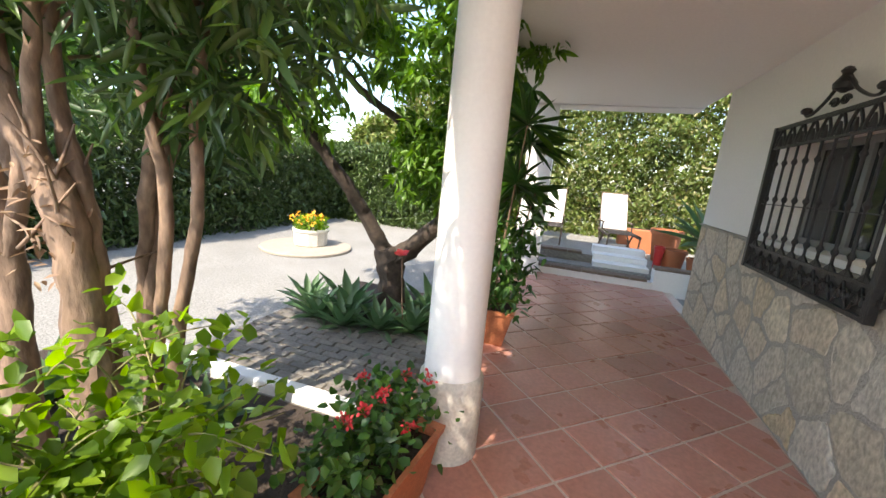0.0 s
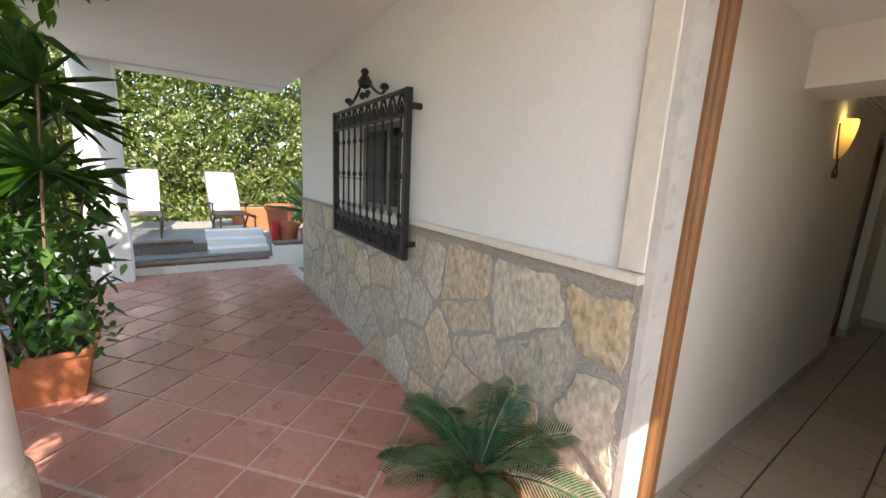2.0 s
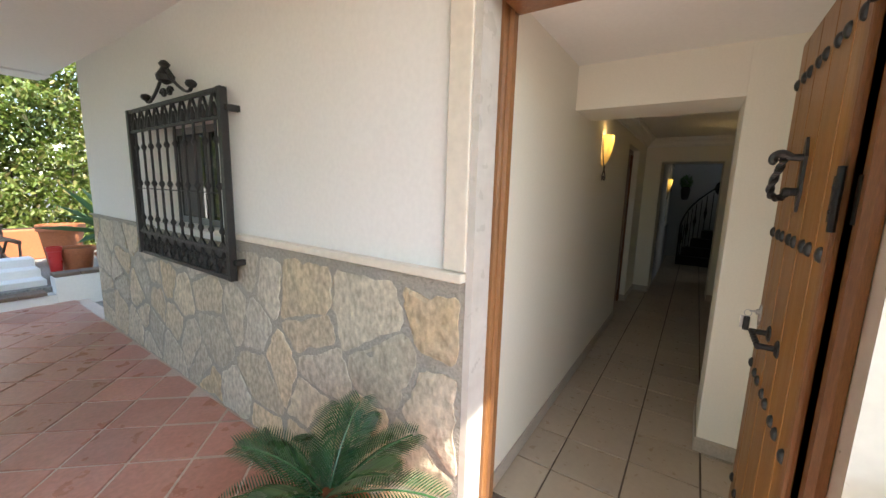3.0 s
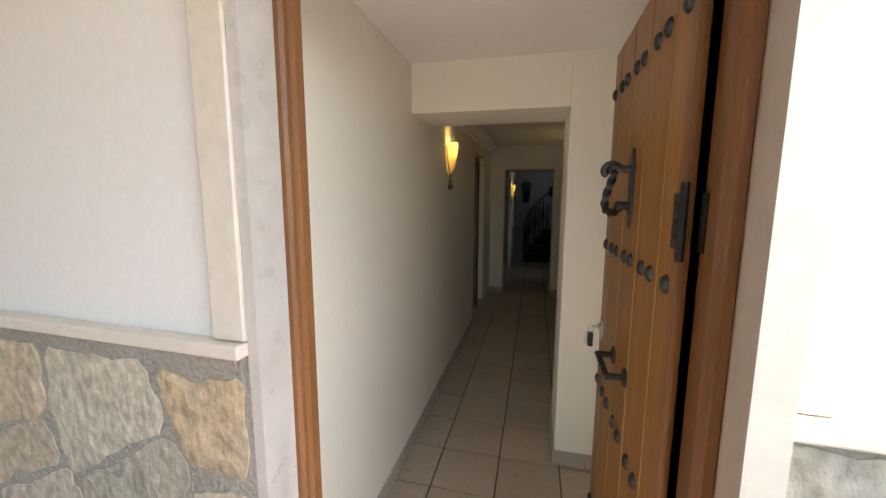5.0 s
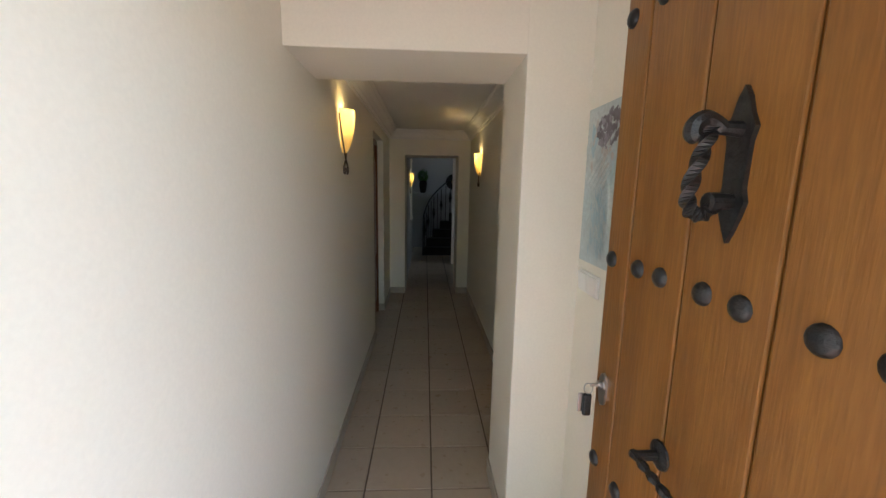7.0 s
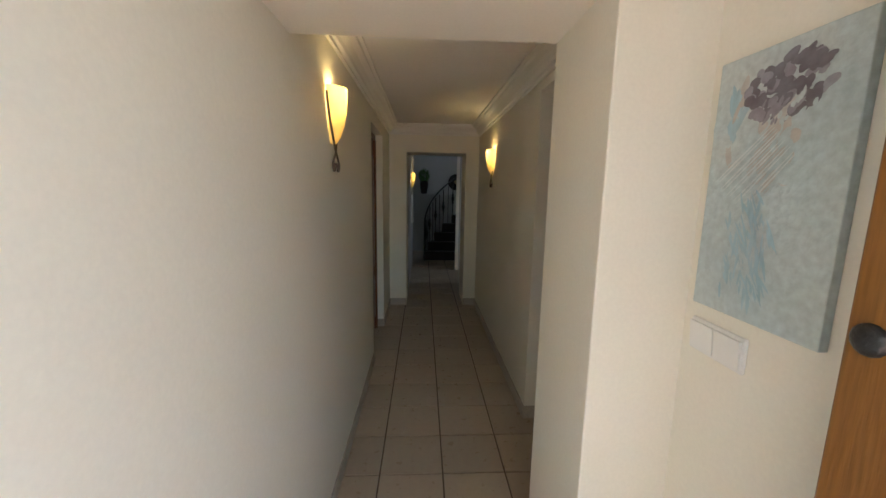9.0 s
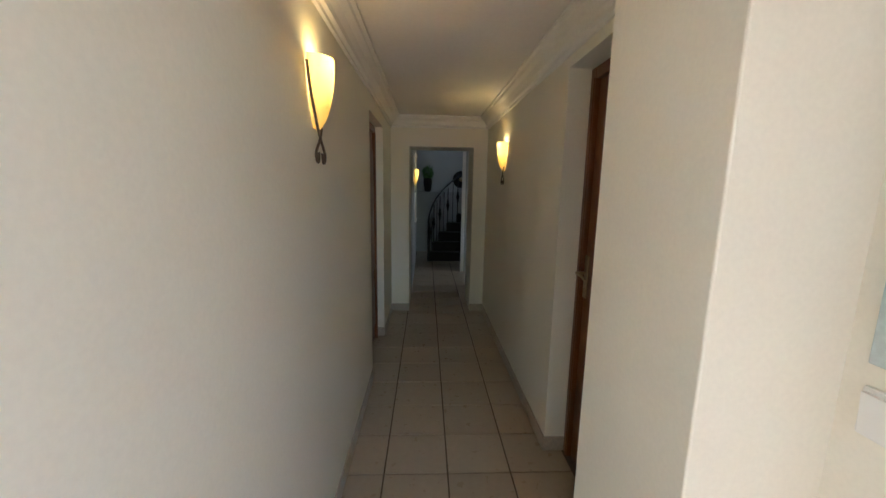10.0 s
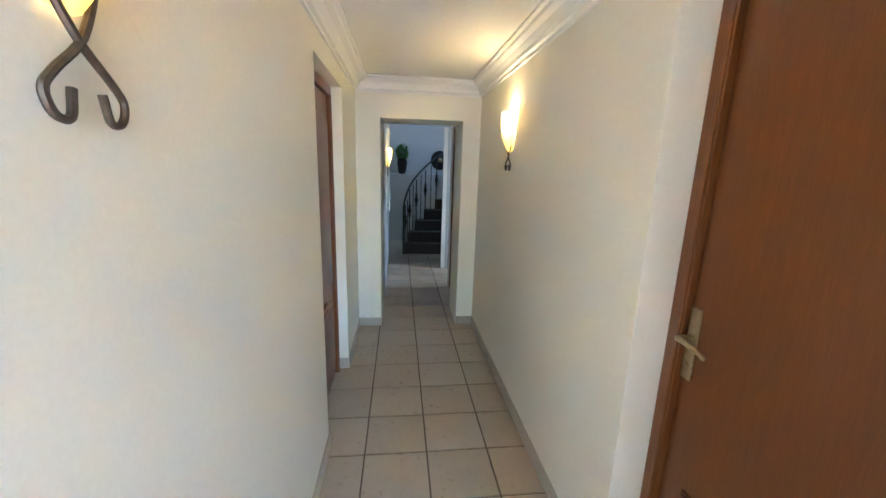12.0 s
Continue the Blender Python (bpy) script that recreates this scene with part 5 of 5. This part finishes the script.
for k, (x, y, s) in enumerate(((-1.95, 3.35, 0.38), (-1.60, 3.25, 0.36), (-1.28, 3.35, 0.36), (-1.00, 3.50, 0.42), (-2.25, 3.6, 0.36), (-1.75, 3.6, 0.5), (-0.95, 3.9, 0.5), (-2.1, 1.9, 0.34), (-2.5, 1.6, 0.36), (-1.5, 1.75, 0.3))):
    agave(x, y, -0.12, s, 60 + k)
setting("planting_bed", slab((-2.3, 3.35, -0.2), (-0.66, 4.7, -0.10), 0.03), SOIL, "dark soil bed under the fruit tree", "soil bed")
hib = thing("red_hibiscus", "single red hibiscus bloom on a thin stalk", "flower", "", (-1.08, 3.32, -0.12))
part("stalk", tube([(0.02, 0.1, 0), (0.01, 0.04, 0.4), (0, 0, 0.78)], 0.006, 6), BARK, hib)
rng = np.random.default_rng(71)
az = np.arange(6) * 2 * math.pi / 6
ob = new("bloom", leaves_mesh("bloom", np.tile([0, 0, 0.79], (6, 1)), np.stack([np.cos(az) * 0.8, np.sin(az) * 0.8 - 0.6, np.full(6, 0.4)], 1), np.tile([0, -0.6, 1.0], (6, 1)), np.full(6, 0.075), np.full(6, 0.07), RED))
ob.parent = hib

# brick path with a white kerb
path = setting("path", slab((-2.35, 2.28, -0.2), (-0.64, 3.38, -0.085)), SAND, "grey brick garden path in running bond", "path")
setting("kerb", slab((-2.6, 2.17, -0.2), (-0.64, 2.27, -0.045), 0.012), WHITE, "white painted kerb along the path", "kerb")
me = finish("brick", slab((-0.095, -0.036, -0.02), (0.095, 0.036, 0.012), 0.006), PAVER)
for r in range(14):
    for c in range(9):
        x = -2.24 + c * 0.20 + (0.10 if r % 2 else 0)
        y = 2.33 + r * 0.0785
        if x > -0.74:
            continue
        ob = new("brick", me)
        ob.matrix_world = pose(x + random.uniform(-0.003, 0.003), y, -0.078 + random.uniform(-0.003, 0.003), random.uniform(-1, 1), random.uniform(-1, 1), random.uniform(-1.2, 1.2))
        ob.parent = path

# stone flower pot on a round slab
SANDSTONE = mat("sand_stone", (0.36, 0.31, 0.245), 0.9, (0.28, 0.24, 0.19), 5, 0.6, 0.4, 50)
disc = thing("round_slab", "flat sand coloured round stone slab on the gravel", "stone slab", "", (-4.1, 5.95, -0.12))
part("slab", lathe([(0.78, 0), (0.78, 0.03), (0.76, 0.045)], 40), SANDSTONE, disc)
fp = thing("stone_flower_pot", "round white stone pot with yellow flowers", "flower pot", "", (-4.1, 6.05, -0.078))
part("pot", lathe([(0.27, 0), (0.29, 0.02), (0.30, 0.24), (0.32, 0.26), (0.32, 0.30), (0.27, 0.30), (0.26, 0.25)], 12), CASTSTONE, fp)
rng = np.random.default_rng(81)
n = 500
r, a = 0.28 * np.sqrt(rng.uniform(0, 1, n)), rng.uniform(0, 6.28, n)
c = np.stack([r * np.cos(a), r * np.sin(a), 0.28 + rng.uniform(0, 0.2, n)], 1)
leaf_part("foliage", fp, rng, c, rng.normal(0, 0.6, (n, 3)) + np.array([0, 0, 0.6]), 0.09, 0.4, L_BUSH, 0.0)
for k in range(22):
    p = np.array([rng.normal(0, 0.13), rng.normal(0, 0.13), rng.uniform(0.42, 0.55)])
    u = rng.normal(0, 1, (14, 3))
    leaf_part("flower_head", fp, rng, p + u * 0.015, u, 0.04, 0.8, YELLOW, 0.0)


def hedge(name, label, lo, hi, count, length, width, material, seed, thin=0.0, wave=0.25, category="hedge"):
    """A clipped or loose hedge: leaves through a box with an uneven face and top, over dark inner stems."""
    h = thing(name, label, category)
    h["kind"] = "stuff"
    rng = np.random.default_rng(seed)
    lo, hi = np.array(lo), np.array(hi)
    c = lo + rng.uniform(0, 1, (count, 3)) * (hi - lo)
    depth_ax = 0 if hi[0] - lo[0] < hi[1] - lo[1] else 1
    run_ax = 1 - depth_ax
    bump = np.array([noise.noise(Vector((p[run_ax] * 1.3, p[2] * 1.6, seed))) + 0.5 * noise.noise(Vector((p[run_ax] * 4, p[2] * 4, seed))) for p in c])
    c[:, depth_ax] += wave * bump
    c[:, 2] += np.where(c[:, 2] > hi[2] - 0.6, 0.35 * bump, 0)
    if thin:
        keep = np.array([noise.noise(Vector((p[run_ax] * 0.9 + 7, p[2] * 1.2, seed + 3))) for p in c]) > -1 + thin
        c = c[keep]
    leaf_part("leaves", h, rng, c, rng.normal(0, 1, c.shape), length, width, material, 0.25)
    for k in range(int((hi[run_ax] - lo[run_ax]) / 0.35)):
        p = lo + np.array([0.5, 0.5, 0]) * (hi - lo)
        p[run_ax] = lo[run_ax] + 0.35 * k + rng.uniform(0, 0.2)
        t = p + np.array([rng.normal(0, 0.15), rng.normal(0, 0.15), (hi[2] - lo[2]) * 0.45])
        part("stem", tube([tuple(p), tuple((p + t) / 2 + rng.normal(0, 0.08, 3)), tuple(t)], [0.03, 0.02, 0.006], 6), BARK_D, h)
    return h


hedge("hedge", "tall leafy green hedge behind the sun loungers", (-4.5, 10.0, -0.1), (6.5, 10.9, 4.3), 130000, 0.115, 0.45, L_HEDGE, 91, 0.42, 0.3)
hedge("conifer_hedge", "dark green clipped conifer hedge along the garden", (-6.9, -4.0, -0.1), (-5.9, 11.0, 2.0), 80000, 0.14, 0.30, L_CYP, 92, 0.0, 0.22)
hedge("conifer_hedge", "dark green clipped conifer hedge at the garden corner", (-7.0, 9.6, -0.1), (-2.0, 10.4, 1.9), 26000, 0.14, 0.30, L_CYP, 93, 0.0, 0.22)


def round_tree(x, y, r, top, seed, label, material):
    t = thing("garden_tree", label, "tree")
    limb("trunk", [(x, y, -0.14), (x + 0.1, y, top * 0.3), (x, y + 0.1, top * 0.7)], 0.16, 0.06, t, BARK, seed)
    rng = np.random.default_rng(seed)
    tufts(t, "crown", rng, (x, y, top * 0.62), (r, r, top * 0.38), 520, 16, 0.22, 0.45, material, 0.3)
    return t


round_tree(-9.3, 8.6, 2.0, 3.9, 101, "bright lime green broad tree beyond the hedge", L_LIME)
round_tree(-10.5, 5.0, 1.9, 4.6, 102, "green broad tree beyond the hedge", L_TREE)
round_tree(-5.4, 11.8, 1.4, 3.1, 103, "pale green shrub tree beyond the hedge", L_HEDGE)
round_tree(-9.5, 1.5, 1.9, 4.6, 104, "green leafy tree beyond the hedge", L_TREE)

# ================= THINGS: TERRACE WITH LOUNGERS =================
bm = slab((-0.62, 6.72, -0.2), (1.62, 6.90, 0.05), 0.006)
box(bm, (1.62, 6.72, -0.2), (3.6, 6.95, 0.25), 0.006)
wall_t = setting("wall_terrace", bm, WHITE, "low white terrace wall", "wall")
setting("terrace", slab((-0.9, 6.90, -0.2), (6.0, 11.5, 0.12)), GRAVEL, "gravelled upper terrace", "terrace")
setting("terrace_step", slab((-0.9, 7.28, 0.1), (1.55, 11.0, 0.26), 0.01), GRAVEL, "raised gravel terrace with a stone edge", "terrace")
me = finish("coping_brick", slab((-0.118, -0.10, 0), (0.118, 0.10, 0.045), 0.008), COPING)
for k in range(9):
    ob = new("coping_brick", me)
    ob.matrix_world = pose(-0.43 + 0.24 * k - 0.07, 6.80, 0.052, 0, random.uniform(-1, 1), random.uniform(-1, 1))
    ob.parent = wall_t
for k in range(8):
    ob = new("coping_brick", me)
    ob.matrix_world = pose(1.74 + 0.24 * k, 6.83, 0.252, 0, random.uniform(-1, 1), random.uniform(-1, 1))
    ob.parent = wall_t
for k in range(6):
    ob = new("coping_brick", me)
    ob.matrix_world = pose(-0.75 + 0.24 * k, 7.30, 0.262, 0, random.uniform(-1, 1), random.uniform(-1, 1))
    ob.parent = wall_t
steps = thing("terrace_steps", "short white rendered steps up to the terrace", "steps")
for k in range(3):
    part("step", slab((0.75, 7.0 + 0.26 * k, 0.12), (1.60, 7.26 + 0.26 * k, 0.20 + 0.10 * k), 0.008), WHITE, steps)


def lounger(x, y, z, turn):
    """Reclining garden chair: dark slatted frame, raised back with white canvas, footrest."""
    s = thing("sun_lounger", "dark wooden sun lounger with white canvas backrest", "sun lounger", "sun loungers", (x, y, z), turn)
    for m in (-0.27, 0.27):
        part("side_rail", slab((m - 0.018, -0.95, 0.30), (m + 0.018, 0.10, 0.35), 0.005), TEAK, s)
        part("leg", tube([(m, -0.45, 0.32), (m, -0.10, 0.0)], 0.017, 8), TEAK, s)
        part("leg", tube([(m, 0.05, 0.33), (m, -0.35, 0.0)], 0.017, 8), TEAK, s)
        part("foot_leg", tube([(m, -0.92, 0.32), (m, -0.88, 0.0)], 0.015, 8), TEAK, s)
        part("armrest", slab((m - 0.025, -0.32, 0.50), (m + 0.025, 0.16, 0.525), 0.006), TEAK, s)
        part("arm_post", tube([(m, -0.28, 0.33), (m, -0.28, 0.51)], 0.014, 8), TEAK, s)
        part("back_post", tube([(m * 0.96, 0.05, 0.33), (m * 0.93, 0.42, 1.05)], 0.016, 8), TEAK, s)
    for k in range(9):
        part("slat", slab((-0.25, -0.94 + 0.105 * k, 0.352), (0.25, -0.88 + 0.105 * k, 0.366), 0.004), TEAK, s)
    bm = bmesh.new()
    bmesh.ops.create_grid(bm, x_segments=8, y_segments=14, size=0.5)
    for v in bm.verts:
        u, w = v.co.x, v.co.y + 0.5
        v.co = Vector((u * 0.50, 0.04 + 0.38 * w + 0.05 * math.sin(math.pi * w) * (1 - 4 * u * u) * 0.6, 0.37 + 0.70 * w))
    bmesh.ops.solidify(bm, geom=bm.faces, thickness=0.012)
    part("canvas", bm, CANVAS, s, "white canvas back", True)
    part("top_bar", tube([(-0.26, 0.425, 1.06), (0.26, 0.425, 1.06)], 0.016, 8), TEAK, s)
    return s


lounger(1.17, 8.75, 0.255, 6)
lounger(-0.10, 8.75, 0.255, 0)


def round_pot(x, y, z, r, h, label, material, group="terrace pots"):
    p = thing("plant_pot", label, "plant pot", group, (x, y, z))
    part("body", lathe([(r * 0.7, 0), (r * 0.95, h * 0.85), (r * 1.06, h * 0.86), (r * 1.06, h), (r * 0.9, h), (r * 0.88, h * 0.9)], 20), material, p, smooth=True)
    part("soil", lathe([(r * 0.88, h * 0.86), (r * 0.88, h * 0.9)], 16), SOIL, p)
    return p


round_pot(2.08, 8.5, 0.12, 0.27, 0.62, "large terracotta pot on the terrace", POT)
round_pot(2.02, 7.55, 0.12, 0.20, 0.38, "terracotta pot beside the terrace steps", POT)
round_pot(1.78, 7.45, 0.12, 0.08, 0.42, "small red glazed pot beside the steps", REDPOT)
round_pot(2.32, 7.35, 0.12, 0.15, 0.30, "small terracotta pot at the terrace edge", POT)
box_p = thing("trough_planter", "long pale terracotta trough on the terrace", "planter")
part("trough", slab((1.35, 9.25, 0.12), (2.05, 9.55, 0.62), 0.02), POT, box_p)
part("soil", slab((1.40, 9.30, 0.61), (2.00, 9.50, 0.625)), SOIL, box_p)
big = thing("big_agave", "large pale green agave beside the house corner", "agave", "", (2.42, 7.3, 0.12))
rng = np.random.default_rng(111)
for k in range(22):
    az, el = 2.4 * k, 1.3 - 0.055 * k
    ob = new("leaf", leaves_mesh("leaf", [[0, 0, 0.55]], [[math.cos(az) * math.cos(el), math.sin(az) * math.cos(el), math.sin(el)]], [[0, 0, 1.0]], [rng.uniform(0.7, 0.95)], [0.13], L_AGAVE, 0.35, 0.2))
    ob.parent = big
part("stump", lathe([(0.09, 0), (0.07, 0.3), (0.08, 0.6)], 12), BARK, big, smooth=True)

# ================= PIECES: STONES AND TILES =================
stone_panel("stone_cladding", 1.013, FAR - 0.01, FLOOR_OUT, 1.085, 0.33, 7, "rough beige and grey stone cladding set in mortar")
stone_panel("stone_cladding_2", -2.2, -0.014, FLOOR_OUT, 1.12, 0.36, 9, "rough pale stone cladding in full sun")
setting("stone_band", shear(slab((X0 - 0.014, 1.013, 1.085), (X0 - 0.001, WIN_Y0, 1.130))), MORTAR, "grey mortar band under the ledge", "trim")


def tile_mesh(name, w, h, bev, material):
    bm = bmesh.new()
    prof = ((0.0, 0.0), (0.0, h - bev), (bev, h))
    rings = [[bm.verts.new((sx * (w / 2 - i), sy * (w / 2 - i), z)) for sx, sy in ((-1, -1), (1, -1), (1, 1), (-1, 1))] for i, z in prof]
    for a, b in zip(rings, rings[1:]):
        for k in range(4):
            bm.faces.new((a[k], a[(k + 1) % 4], b[(k + 1) % 4], b[k]))
    bm.faces.new(rings[-1])
    return finish(name, bm, material)


# terracotta tiles, laid at a slant
PT, PANG, POX, POY = 0.330, 42.0, 0.828, 2.091
me = tile_mesh("tile", PT - 0.017, 0.009, 0.003, TERRA)
rest = []
made = 0
ca, sa = math.cos(radians(PANG)), math.sin(radians(PANG))
for i in range(-30, 31):
    for j in range(-30, 31):
        u, v = (i + 0.5) * PT, (j + 0.5) * PT
        x, y = POX + u * ca - v * sa, POY + u * sa + v * ca
        if not (-0.78 < x < 1.80 and -2.4 < y < 6.85):
            continue
        near = -0.42 < x < 1.44 + 0.03 * (y - 1) and -0.6 < y < 6.5
        if near:
            ob = new("tile", me)
            ob.matrix_world = pose(x, y, FLOOR_OUT - 0.0065 + random.uniform(-0.0012, 0.0012), random.uniform(-0.25, 0.25), random.uniform(-0.25, 0.25), PANG + random.uniform(-0.4, 0.4))
            ob.parent = porch
            made += 1
        else:
            rest.append((x, y))
bm = bmesh.new()
hw = (PT - 0.017) / 2
for x, y in rest:
    poly = [Vector((x + (a * ca - b * sa) * hw, y + (a * sa + b * ca) * hw)) for a, b in ((-1, -1), (1, -1), (1, 1), (-1, 1))]
    lim = ((Vector((-0.62, 0)), Vector((-1, 0))), (Vector((1.61 + 0.03 * (y - 1), 0)), Vector((1, 0))), (Vector((0, 6.72)), Vector((0, 1))))
    for q, d in lim:
        poly = clip_cell(poly, q - d, q + d) if len(poly) > 2 else poly
    if len(poly) > 2:
        bm.faces.new([bm.verts.new((p.x, p.y, FLOOR_OUT + 0.002)) for p in poly])
        bm.faces.new([bm.verts.new((p.x, p.y, FLOOR_OUT - 0.02)) for p in poly][::-1])
part("edge_tiles", bm, TERRA, porch, "cut terracotta tiles along the edges")["kind"] = "stuff"

# beige tiles of the corridor
TX, TY, OX, OY = 0.3125, 0.333, 2.957, 0.520
bm = slab((-TX / 2 + 0.0048, -TY / 2 + 0.0048, -0.010), (TX / 2 - 0.0048, TY / 2 - 0.0048, 0.0), 0.0015)
me = finish("tile", bm, TILE)
fl_ob = bpy.data.objects["floor"]
for i in range(-4, 28):
    for j in range(-5, 3):
        x, y = OX + (i + 0.5) * TX, OY + (j + 0.5) * TY
        if x < 1.9 or x > 11.2 or y < -1.3:
            continue
        if x < END1 and not (-0.25 < y < 1.25):
            continue
        ob = new("tile", me)
        ob.matrix_world = pose(x, y, random.uniform(-0.0006, 0.0006))
        ob.parent = fl_ob
